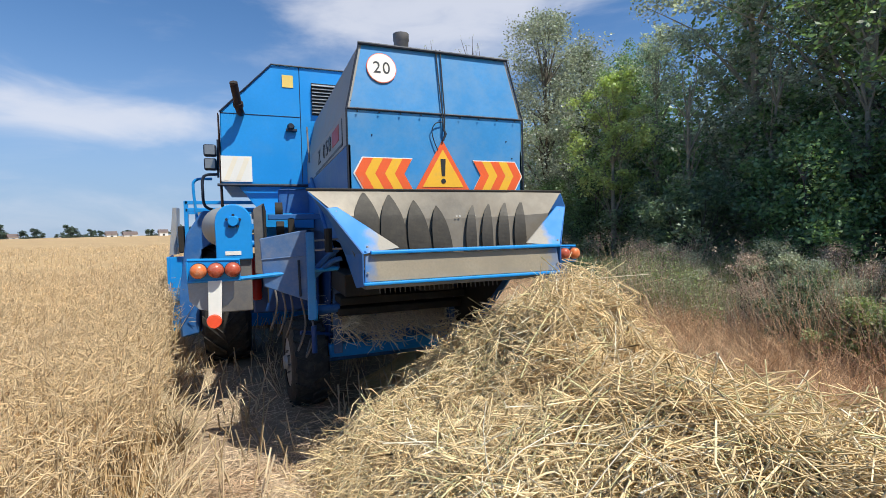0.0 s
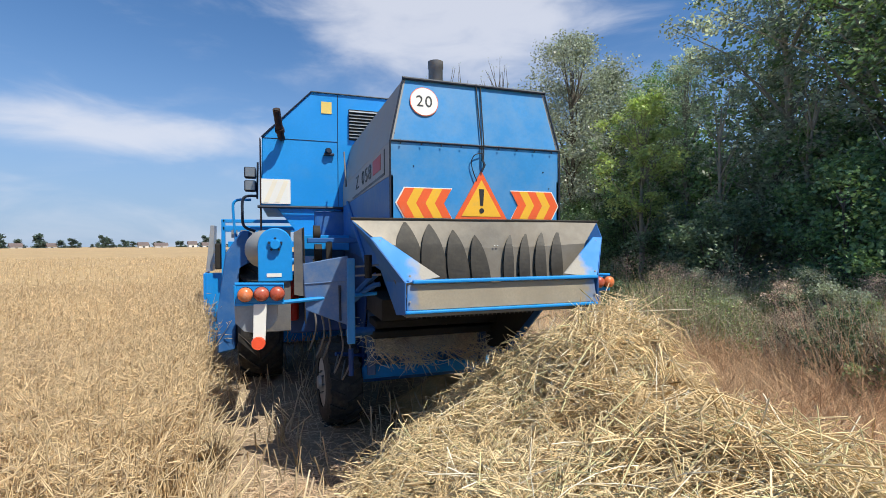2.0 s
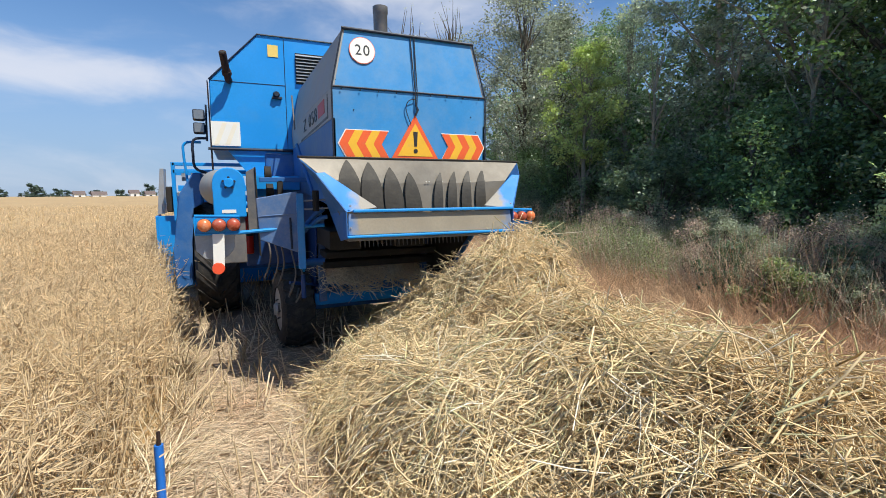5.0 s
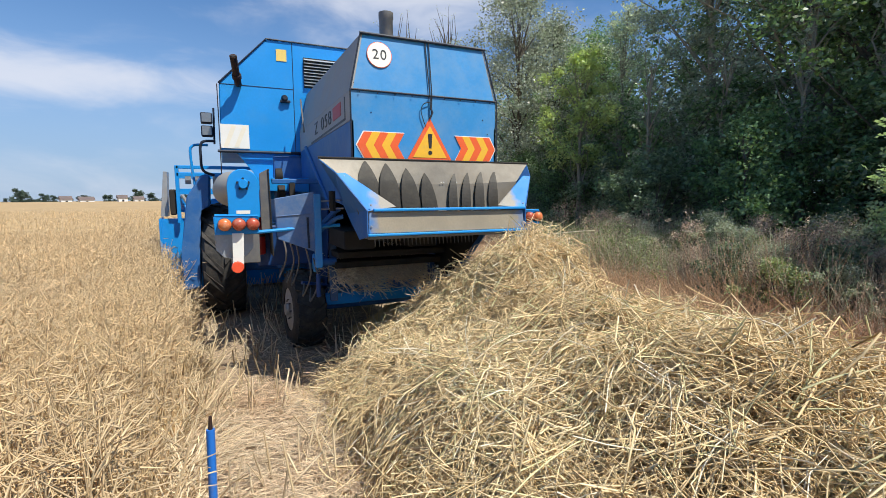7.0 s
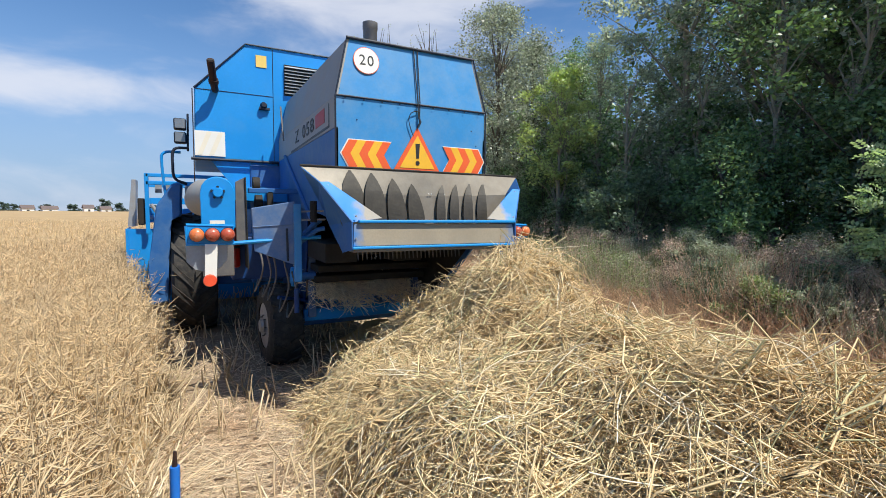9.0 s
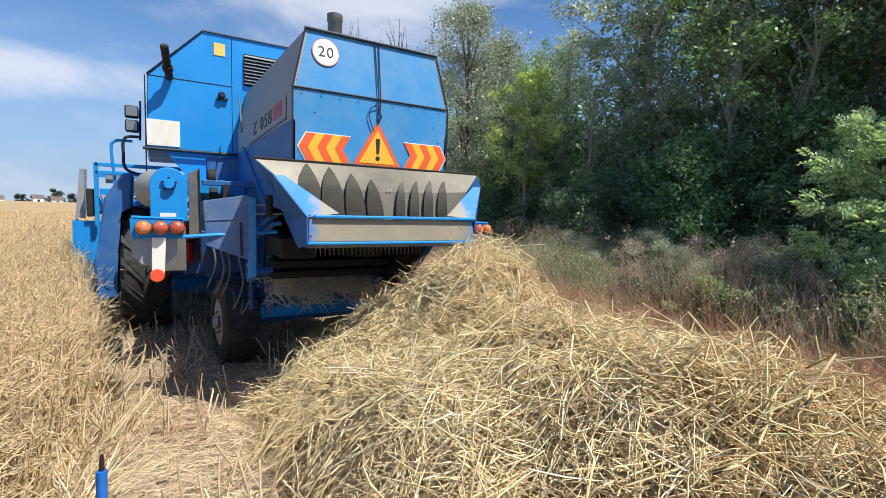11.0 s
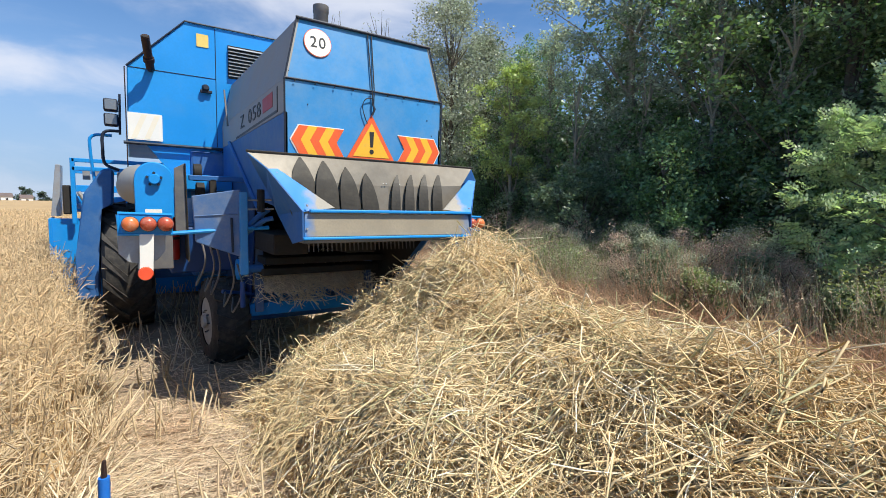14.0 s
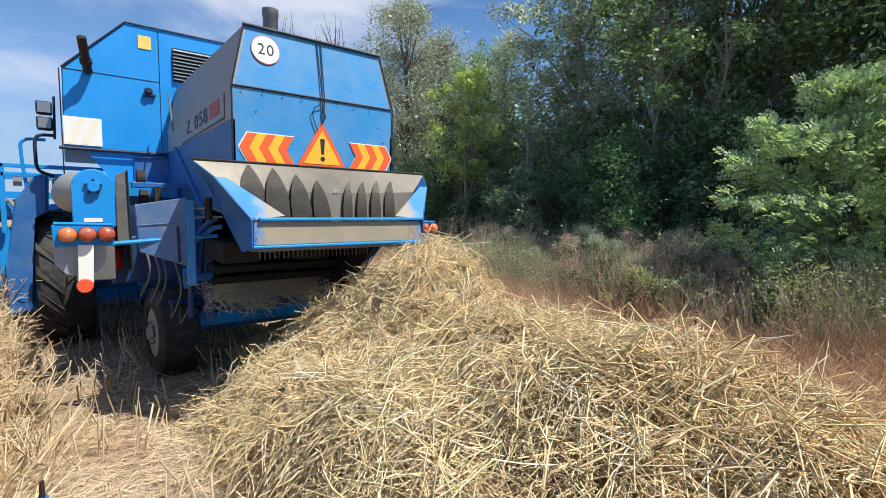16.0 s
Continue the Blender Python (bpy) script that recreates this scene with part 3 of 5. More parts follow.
def straw_on(name, n, xr, yr, fz, rng, ln=(0.15, 0.5), rad=(0.0018, 0.0038), lift=0.09, weight=None, droop=0.8, mat=M_STRAW, curl=0.022, wild=0.22, rings=3):
    """Loose straws lying along a surface, lifted and tilted at random."""
    x, y = rng.uniform(*xr, n), rng.uniform(*yr, n)
    if weight is not None:
        ok = rng.uniform(0, 1, n) < weight(x, y)
        x, y = x[ok], y[ok]
        n = len(x)
    z = fz(x, y)
    e = 0.04
    gx, gy = (fz(x + e, y) - z) / e, (fz(x, y + e) - z) / e
    ang = 2.2 * wavy(x, y, 1.3) + 1.4 * wavy(y + 3, x - 5, 2.4) + 1.6 * wavy(x + 9, y, 5.5) + rng.normal(0, 0.5, n) + np.where(rng.uniform(0, 1, n) < 0.7, 0, np.pi / 2)
    d = np.stack([np.cos(ang), np.sin(ang), gx * np.cos(ang) * droop + gy * np.sin(ang) * droop + rng.normal(0, wild, n)], 1)
    d = unit(d)
    length = rng.uniform(*ln, n) ** 1.0
    c = np.stack([x, y, z + rng.uniform(-0.06, lift, n)], 1)
    r = rad[0] + (rad[1] - rad[0]) * rng.uniform(0, 1, n) ** 1.6
    h = d * length[:, None] / 2
    return stalks(name, c - h, c + h, rng.normal(0, curl, (n, 3)), r, r * 0.7, mat, rings)


tagged(new("straw_windrow", straw_on("straw_windrow", 50000, (-1.2, 2.6), (-5.0, 0.9), pile_z, R, ln=(0.1, 0.5), rad=(0.0016, 0.0056), lift=0.09, curl=0.075, wild=0.38, rings=4,
                                     weight=lambda x, y: np.clip(pile_z(x, y) * 2.4, np.where(x > 0, 0.3, 0.08), 1))),
       "heaped golden straw windrow lying behind the machine", "straw", kind="stuff")
tagged(new("bleached_straws", straw_on("bleached_straws", 15000, (-1.2, 2.4), (-5.0, 0.6), pile_z, R, ln=(0.06, 0.4), rad=(0.0015, 0.0045), lift=0.1, curl=0.04, wild=0.38, mat=M_STRAWPALE,
                                       weight=lambda x, y: np.clip(pile_z(x, y) * 1.3, 0.05, 1) * np.clip(0.5 + 0.9 * wavy(x + 3, y + 1, 2.2), 0.1, 1))),
       "bleached pale straws on top of the windrow", "straw", kind="stuff")
tagged(new("green_straws", straw_on("green_straws", 6500, (-1.1, 2.2), (-5.0, 0.4), pile_z, R, ln=(0.12, 0.55), rad=(0.0018, 0.0042), lift=0.12, curl=0.05, wild=0.36, mat=M_STRAWGREEN,
                                    weight=lambda x, y: np.clip(pile_z(x, y) * 1.2, 0, 1) * np.clip(0.4 + 1.1 * wavy(x - 4, y + 2, 1.6), 0.08, 1))),
       "greenish half-ripe straws tangled into the windrow", "straw", kind="stuff")
tagged(new("straw_litter", straw_on("straw_litter", 22000, (-2.1, 3.4), (-5, 5), lambda x, y: np.zeros_like(x) + 0.035, R, ln=(0.03, 0.22), rad=(0.001, 0.0028), lift=0.06, rings=2, wild=0.2, mat=M_LITTER,
                                    weight=lambda x, y: (x > crop_edge(y) - 0.1) * np.clip(1.1 - (y + 1.0) * 0.2, 0.15, 1))),
       "loose straw litter scattered over the soil", "straw", kind="stuff")
tagged(new("straw_litter", straw_on("straw_litter", 30000, (-2.05, -0.7), (-4.6, 2.4), lambda x, y: np.zeros_like(x) + 0.03, R, ln=(0.03, 0.26), rad=(0.0012, 0.0034), lift=0.05, rings=2, wild=0.2, mat=M_LITTER,
                                    weight=lambda x, y: (x > crop_edge(y) - 0.05) * np.clip(0.75 + 0.5 * wavy(x, y, 1.9), 0.2, 1) * np.clip(1.1 - y * 1.1, 0.1, 1))),
       "thick pale chaff litter along the cut lane", "straw", kind="stuff")
tagged(new("straw_mat", straw_on("straw_mat", 30000, (-1.1, 2.6), (-5.0, 0.9), lambda x, y: pile_z(x, y) - 0.02, R, ln=(0.06, 0.3), rad=(0.002, 0.005), lift=0.02, curl=0.02, wild=0.2, rings=2, mat=M_UNDERSTRAW,
                                 weight=lambda x, y: np.clip(pile_z(x, y) * 3, 0.1, 1))), "matted brown-gold straw below the loose top", "straw", kind="stuff")
# long curved stalks thrown across the heap
for long_name, long_n, long_mat, long_label in (("long_straws", 1500, M_STRAWPALE, "long bleached stalks lying across the windrow"), ("long_straws", 1300, M_STRAW, "long bent golden stalks across the windrow"),
                                                ("long_green_straws", 1300, M_STRAWGREEN, "long greenish stalks drooping down the windrow")):
    tagged(new(long_name, straw_on(long_name, long_n, (-1.1, 2.5), (-4.6, 0.5), pile_z, R, ln=(0.3, 0.8), rad=(0.0022, 0.0048), lift=0.1, curl=0.045, wild=0.3, mat=long_mat, rings=6,
                                   weight=lambda x, y: np.clip(pile_z(x, y) * 1.5, 0, 1))), long_label, "straw", kind="stuff")
top_n = 1500
tx, ty = R.uniform(-0.9, 2.3, top_n), R.uniform(-4.2, 0.2, top_n)
tz = pile_z(tx, ty)
t0 = np.stack([tx, ty, tz], 1)
t1 = t0 + np.stack([R.normal(0, 0.16, top_n), R.normal(0, 0.16, top_n), R.uniform(0.04, 0.22, top_n)], 1)
tagged(new("loose_straws", stalks("loose_straws", t0, t1, R.normal(0, 0.02, (top_n, 3)), np.full(top_n, 0.003), np.full(top_n, 0.0015), M_STRAW)),
       "loose straws sticking up out of the windrow", "straw", kind="stuff")

# tufts of tangled straw thrown over the windrow
tuft_n, per_tuft = 380, 34
ux, uy = R.uniform(-0.95, 2.2, tuft_n), R.uniform(-4.0, 0.1, tuft_n)
ua, ul = R.uniform(0, 2 * np.pi, tuft_n), R.uniform(0.2, 0.5, tuft_n)
k = np.repeat(np.arange(tuft_n), per_tuft)
m = len(k)
cx_, cy_ = ux[k] + R.normal(0, 0.07, m), uy[k] + R.normal(0, 0.07, m)
a_ = ua[k] + R.normal(0, 0.45, m)
d_ = unit(np.stack([np.cos(a_), np.sin(a_), R.normal(0.05, 0.28, m)], 1)) * (ul[k] * R.uniform(0.4, 1.1, m))[:, None] / 2
c_ = np.stack([cx_, cy_, pile_z(cx_, cy_) + R.uniform(0.0, 0.11, m)], 1)
rt = R.uniform(0.0014, 0.0042, m)
tagged(new("straw_tufts", stalks("straw_tufts", c_ - d_, c_ + d_, R.normal(0, 0.05, (m, 3)), rt, rt * 0.7, M_STRAW)), "tangled tufts of pale straw on the windrow", "straw", kind="stuff")

# blue steel stake standing by the crop edge
stake = thing("field_stake", "blue painted steel stake with a rusty tip in the stubble", "stake")
part("shaft", tube([(-1.79, -1.85, -0.05), (-1.78, -1.84, 0.5), (-1.776, -1.838, 0.765)], 0.017, 10), M_STAKE, stake, "", True)
part("tip", tube([(-1.776, -1.838, 0.765), (-1.774, -1.837, 0.82)], [0.009, 0.006], 8), M_RUST, stake, "rusty tip", True)

# ---- combine harvester ----
combine = thing("combine_harvester", "dusty blue combine harvester standing on its wheels in the stubble", "combine harvester")
HX, TX, ZC, ZT, ZB, YF = 0.69, 0.58, 2.6, 3.075, 1.98, 2.86
YT = 0.05

# straw hood: rear sheets, roof, sides
part("rear_panel", prism([(-HX, 0, ZB - 0.15), (HX, 0, ZB - 0.15), (HX, 0, ZC), (-HX, 0, ZC)], (0, 0.025, 0)), M_HOOD, combine, "weathered blue lower rear panel")
part("rear_panel", prism([(-HX + 0.004, 0.002, ZC + 0.012), (HX - 0.004, 0.002, ZC + 0.012), (TX, YT, ZT), (-TX, YT, ZT)], (0, 0.025, 0.004)), M_HOOD, combine, "weathered blue sloping upper rear panel")
part("crease_strip", tube([(-HX - 0.008, -0.006, ZC + 0.006), (HX + 0.008, -0.006, ZC + 0.006)], 0.008, 8), M_EDGE, combine, "dark rolled seam")
part("roof", prism([(-TX, YT, ZT), (TX, YT, ZT), (TX, YF, ZT + 0.06), (-TX, YF, ZT + 0.06)], (0, 0, -0.02)), M_HOOD, combine)
part("roof_edge", tube([(-TX - 0.012, YT - 0.012, ZT), (TX + 0.012, YT - 0.012, ZT)], 0.012, 8), M_EDGE, combine, "dark rolled roof edge")
for s in (-1, 1):
    lab = "grey faded upper side panel" if s < 0 else ""
    part("upper_side", prism([(s * HX, 0.0, ZC), (s * TX, YT, ZT), (s * TX, YF, ZT + 0.06), (s * HX, YF, 2.62)], (-s * 0.02, 0, 0)), M_GREYBAND, combine, lab)
    part("grey_band", prism([(s * (HX + 0.001), 0.012, 2.36), (s * (HX + 0.001), 0.012, ZC), (s * (HX + 0.001), YF, 2.62), (s * (HX + 0.001), YF, 2.36)], (-s * 0.02, 0, 0)), M_GREYBAND, combine, lab)
    # right foot is added depth, closing the underside so it stays dark
    foot = [(s * HX, 1.76, 1.76), (s * HX, 0.56, 1.67), (s * HX, 0.2, 1.63)] if s < 0 else [(s * HX, 2.0, 0.62), (s * HX, 0.9, 0.75), (s * HX, 0.1, 1.4)]
    # side sheets take the darkened blue, so their shade is in the colour
    part("lower_side", prism([(s * HX, 0.0, 1.80), (s * HX, 0.0, 2.358), (s * HX, YF, 2.358), (s * HX, YF, 1.78 if s < 0 else 0.62)] + foot, (-s * 0.02, 0, 0)), M_SHADEBLUE, combine, "blue side sheet with shade in its colour")
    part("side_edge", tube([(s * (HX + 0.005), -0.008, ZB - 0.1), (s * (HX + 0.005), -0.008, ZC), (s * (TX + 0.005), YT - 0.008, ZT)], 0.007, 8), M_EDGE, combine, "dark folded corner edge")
    part("side_rib", tube([(s * (HX + 0.012), 2.3, 2.36), (s * (HX + 0.012), 0.75, 1.55)], 0.022, 8), M_SHADEBLUE, combine)
part("band_rule", prism([(-HX - 0.004, 0.2, 2.385), (-HX - 0.004, 0.2, 2.405), (-HX - 0.004, 1.95, 2.385), (-HX - 0.004, 1.95, 2.365)], (0.004, 0, 0), 0), M_BLACK, combine, "dark decal rule")
part("band_rule", prism([(-HX - 0.004, 0.2, 2.385), (-HX - 0.004, 0.2, 2.58), (-HX - 0.004, 0.225, 2.58), (-HX - 0.004, 0.225, 2.385)], (0.004, 0, 0), 0), M_BLACK, combine, "dark decal rule")
part("badge", prism([(-HX - 0.004, 0.36, 2.45), (-HX - 0.004, 0.36, 2.57), (-HX - 0.004, 0.7, 2.565), (-HX - 0.004, 0.7, 2.445)], (0.004, 0, 0), 0), M_RED, combine, "faded red maker's badge")
side_text = Matrix(((0, 0, -1, -HX - 0.004), (-1, 0, 0, 1.22), (0, 1, 0, 2.495), (0, 0, 0, 1)))
lettering("Z 058", 0.185, side_text @ Matrix.Diagonal((1.75, 1, 1, 1)), M_BLACK, combine)
part("handle_rod", tube([(-HX - 0.02, 2.55, 3.0), (-HX - 0.03, 2.3, 2.55)], 0.01, 6), M_GUARD, combine)
for i in range(9):
    x = -0.62 + i * 0.155
    bolts([(x, -0.014, ZC - 0.012)], 0.009, (0, -1, 0), combine)
for i in range(5):
    bolts([(-0.66 + 0.02 * i, 0.012 + 0.02 * i, ZC + 0.06 + 0.095 * i), (0.66 - 0.02 * i, 0.012 + 0.02 * i, ZC + 0.06 + 0.095 * i)], 0.007, (0, -1, 0), combine)
bolts([(-0.52, 0, 2.43), (0.55, 0, 2.43), (-0.6, 0, 2.02), (0.6, 0, 2.3)], 0.008, (0, -1, 0), combine)

# marks on the rear panels
tilt = math.atan2(YT, ZT - ZC)


def upper_y(z):
    return (z - ZC) / (ZT - ZC) * YT


disc_m = pose(-0.43, upper_y(2.91) - 0.006, 2.91, 90 - math.degrees(tilt), 0, 0)


def disc(r, z, name, mat, label, m):
    bm = tube([(0, 0, z), (0, 0, z + 0.003)], r, 40)
    bm.transform(m)
    return part(name, bm, mat, combine, label, True)


disc(0.109, 0.0, "sign_rim", M_ORANGE, "faded red rim of the round sign", disc_m)
disc(0.104, 0.002, "sign_plate", M_WHITE, "round white speed plate", disc_m)
lettering("20", 0.118, disc_m @ pose(0, -0.002, 0.0065), M_BLACK, combine, depth=0.001)


def plate(name, pts, y, mat, label="", thick=0.003):
    return part(name, prism([(x, y, z) for x, z in pts], (0, thick, 0), 0), mat, combine, label)


plate("warning_triangle", [(0.008, 2.415), (-0.215, 2.035), (0.228, 2.035)], -0.016, M_ORANGE, "orange-red reflective warning triangle", 0.008)
plate("triangle_face", [(0.008, 2.345), (-0.155, 2.068), (0.17, 2.068)], -0.019, M_YELLOW, "yellow centre of the warning triangle")
plate("exclamation_bar", [(-0.012, 2.275), (0.028, 2.275), (0.02, 2.15), (-0.004, 2.15)], -0.022, M_BLACK)
part("exclamation_dot", tube([(0.008, -0.019, 2.112), (0.008, -0.022, 2.112)], 0.019, 16), M_BLACK, combine)
for s, x0 in ((-1, -0.225), (1, 0.255)):
    outline = [(x0, 2.275), (x0 + s * 0.37, 2.275), (x0 + s * 0.435, 2.16), (x0 + s * 0.37, 2.045), (x0, 2.045), (x0 + s * 0.065, 2.16)]
    plate("chevron_board", outline, -0.006, M_WHITE, "white-edged chevron marker board")
    for k in range(5):
        a, b = x0 + s * (0.006 + k * 0.0715), x0 + s * (0.006 + (k + 1) * 0.0715)
        plate("chevron_stripe", [(a, 2.268), (b, 2.268), (b + s * 0.06, 2.16), (b, 2.052), (a, 2.052), (a + s * 0.06, 2.16)], -0.0095, (M_ORANGE, M_YELLOW)[k % 2])
part("cable", tube([(-0.01, upper_y(3.09) - 0.012, 3.09), (0.0, upper_y(2.85) - 0.012, 2.85), (0.012, -0.016, 2.61), (0.015, -0.02, 2.5)], 0.005, 6), M_BLACK, combine, "black hanging cable", True)
part("cable", tube([(0.025, upper_y(3.09) - 0.012, 3.09), (0.028, upper_y(2.85) - 0.012, 2.85), (0.03, -0.016, 2.61), (0.022, -0.02, 2.44)], 0.005, 6), M_BLACK, combine, "black hanging cable", True)
part("cable", tube(flowing([(0.015, -0.02, 2.55), (-0.05, -0.025, 2.53), (-0.075, -0.02, 2.47), (-0.05, -0.018, 2.38), (-0.03, -0.018, 2.34)]), 0.004, 6), M_BLACK, combine, "black looped wire", True)
part("hook", tube([(0.015, -0.02, 2.5), (0.03, -0.03, 2.46), (0.008, -0.025, 2.41)], 0.009, 6), M_EDGE, combine)

# straw deflector: a curved trough with fins and a lip
defl = part("deflector", loft([(-0.985, -0.1, 2.03), (-0.5, -0.1, 2.035), (0.0, -0.1, 2.035), (0.5, -0.1, 2.035), (0.985, -0.1, 2.03)],
                              [(-0.8, -0.2, 1.86), (-0.45, -0.16, 1.84), (0.0, -0.15, 1.83), (0.45, -0.16, 1.84), (0.8, -0.2, 1.86)], 0.006), M_TIN, combine, "dusty bare steel straw deflector", True)
part("trough_sheet", loft([(-0.8, -0.2, 1.86), (-0.45, -0.16, 1.84), (0.0, -0.15, 1.83), (0.45, -0.16, 1.84), (0.8, -0.2, 1.86)],
                          [(-0.68, -0.24, 1.5), (-0.3, -0.22, 1.5), (0.0, -0.22, 1.5), (0.3, -0.22, 1.5), (0.68, -0.24, 1.5)], 0.006), M_TIN, defl, "", True)
part("top_flange", tube([(-0.99, -0.1, 2.035), (0.99, -0.1, 2.035)], 0.009, 6), M_DARK, defl)


def trough(s):
    """Point of the trough's cross-section, from its top (0) to the lip (1)."""
    a, m, e = (-0.1, 2.03), (-0.152, 1.832), (-0.222, 1.5)
    p, q, u = (a, m, s / 0.42) if s < 0.42 else (m, e, (s - 0.42) / 0.58)
    return p[0] + (q[0] - p[0]) * u, p[1] + (q[1] - p[1]) * u


def fin(xc, wide, top, left):
    """A leaf-shaped steel guide fin bowed out of the trough."""
    n = 14
    a, b = [], []
    for i in range(n + 1):
        s = top + (0.985 - top) * i / n
        k = i / n
        y, z = trough(s)
        bow = math.sin(math.pi * (0.06 + 0.88 * k))
        y, z = y - 0.012 - 0.03 * bow, z + 0.006 + 0.012 * bow
        w = wide * 1.06 * math.sin(math.pi * (0.02 + 0.72 * k)) ** 0.7
        if left:
            a.append((xc - w * 0.56 + 0.02 * (k - 0.5), y, z))
            b.append((xc + w * 0.44 + 0.05 * (k - 0.5), y + 0.02 * bow, z))
        else:
            a.append((xc + wide * 0.5 - w + 0.02 * (0.5 - k), y + 0.01 * bow, z))
            b.append((xc + wide * 0.5 + 0.02 * (0.5 - k), y, z))
    return loft(a, b, 0.004)


# dark leaf shapes stand for the shaded insides along the trough
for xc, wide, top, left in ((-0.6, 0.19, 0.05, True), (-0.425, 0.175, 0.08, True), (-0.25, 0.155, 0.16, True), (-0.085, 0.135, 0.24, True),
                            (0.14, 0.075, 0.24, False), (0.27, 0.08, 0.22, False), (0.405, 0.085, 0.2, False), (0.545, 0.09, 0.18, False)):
    part("guide_fin", fin(xc, wide, top, left), M_FIN, defl, "curved guide fin coloured dark for shade")
for x in (0.1, 0.22, 0.35, 0.49):
    bolts([(x - 0.03, -0.165, 1.845), (x - 0.055, -0.165, 1.845)], 0.009, (0, -0.8, 0.4), defl, M_GALV)
for s in (-1, 1):
    cheek = part("cheek_plate", prism([(s * 0.89, -0.29, 1.905), (s * 0.82, -0.28, 1.91), (s * 0.46, -0.43, 1.645), (s * 0.705, -0.482, 1.615)], (0, 0.012, 0)), M_CHEEK, combine, "blue cheek plate scuffed to bare steel")
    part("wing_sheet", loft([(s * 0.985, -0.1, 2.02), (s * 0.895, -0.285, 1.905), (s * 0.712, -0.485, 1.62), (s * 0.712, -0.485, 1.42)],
                            [(s * 0.70, 1.05, 2.1), (s * 0.70, 0.55, 1.78), (s * 0.70, 0.2, 1.58), (s * 0.70, -0.2, 1.38)], 0.008), M_SHADEBLUE, combine, "flared blue side wing with shade in its colour")
    bolts([(s * 0.83, -0.295, 1.88), (s * 0.68, -0.487, 1.66), (s * 0.68, -0.487, 1.5)], 0.011, (0, -1, 0), combine, M_GALV)
lip = part("lip_panel", prism([(-0.70, -0.486, 1.445), (0.70, -0.486, 1.445), (0.69, -0.462, 1.605), (-0.69, -0.462, 1.605)], (0, 0.014, 0)), M_LIP, combine, "straw-polished steel lip panel")
part("upper_bar", box((-0.66, -0.496, 1.612), (0.70, -0.44, 1.634), 0.006), M_BLUE, lip, "blue worn upper edge bar")
part("lower_bar", box((-0.71, -0.505, 1.424), (0.71, -0.478, 1.444), 0.006), M_BLUE, lip, "blue lower edge bar")
part("lip_underside", box((-0.70, -0.478, 1.40), (0.70, -0.35, 1.424), 0.004), M_TIN, lip)

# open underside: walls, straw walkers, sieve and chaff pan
# near-black and navy colours here carry the shade under the hood
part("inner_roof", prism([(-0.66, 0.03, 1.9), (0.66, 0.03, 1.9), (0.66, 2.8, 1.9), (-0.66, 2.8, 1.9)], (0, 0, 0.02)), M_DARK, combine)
for s in (-1, 1):
    part("inner_wall", prism([(s * 0.655, 1.2, 1.9), (s * 0.655, 1.3, 1.2), (s * 0.655, 1.5, 0.62), (s * 0.655, 2.85, 0.62), (s * 0.655, 2.85, 1.9)], (s * 0.015, 0, 0)), M_SHADENAVY, combine)
    part("rear_strut", box((s * 0.6 - 0.04, 1.34, 0.56), (s * 0.6 + 0.04, 1.4, 1.5), 0.008), M_DOOR, combine, "dull blue upright strut")
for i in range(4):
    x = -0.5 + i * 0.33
    part("straw_walker", box((x - 0.15, 0.55 + 0.12 * (i % 2), 1.22 + 0.06 * (i % 2)), (x + 0.15, 2.7, 1.4 + 0.06 * (i % 2)), 0.01), M_DARK, combine, "toothed straw walker coloured dark for shade")
# added dark sheet, no real lining: covers the blue inside with painted shade
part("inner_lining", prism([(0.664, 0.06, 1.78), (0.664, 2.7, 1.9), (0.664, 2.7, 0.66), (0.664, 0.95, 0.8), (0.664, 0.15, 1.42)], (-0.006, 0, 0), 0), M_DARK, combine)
comb = part("comb_bar", box((-0.45, 0.3, 1.33), (0.64, 0.34, 1.37), 0.005), M_DARK, combine, "toothed comb coloured dark for under-hood shade")
for k in range(26):
    x = -0.43 + k * 0.041
    part("comb_tooth", prism([(x, 0.295, 1.335), (x + 0.014, 0.295, 1.335), (x + 0.011, 0.285, 1.265), (x + 0.004, 0.285, 1.265)], (0, 0.006, 0), 0), M_GUARD, comb)
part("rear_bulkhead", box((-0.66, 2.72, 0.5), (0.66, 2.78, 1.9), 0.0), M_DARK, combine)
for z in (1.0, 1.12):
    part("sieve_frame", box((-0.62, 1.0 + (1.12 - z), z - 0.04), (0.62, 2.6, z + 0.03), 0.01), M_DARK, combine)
part("chaff_pan", prism([(-0.64, 1.5, 0.62), (0.64, 1.5, 0.62), (0.64, 2.6, 0.72), (-0.64, 2.6, 0.72)], (0, 0, -0.02)), M_BLUE, combine)
part("pan_beam", box((-0.68, 1.43, 0.5), (0.72, 1.53, 0.635), 0.012), M_BLUE, combine, "blue cross beam under the chaff pan")
part("rear_axle", box((-0.8, 1.66, 0.40), (0.75, 1.8, 0.53), 0.015), M_SHADEBLUE, combine)

# rear steering wheels and front drive wheels


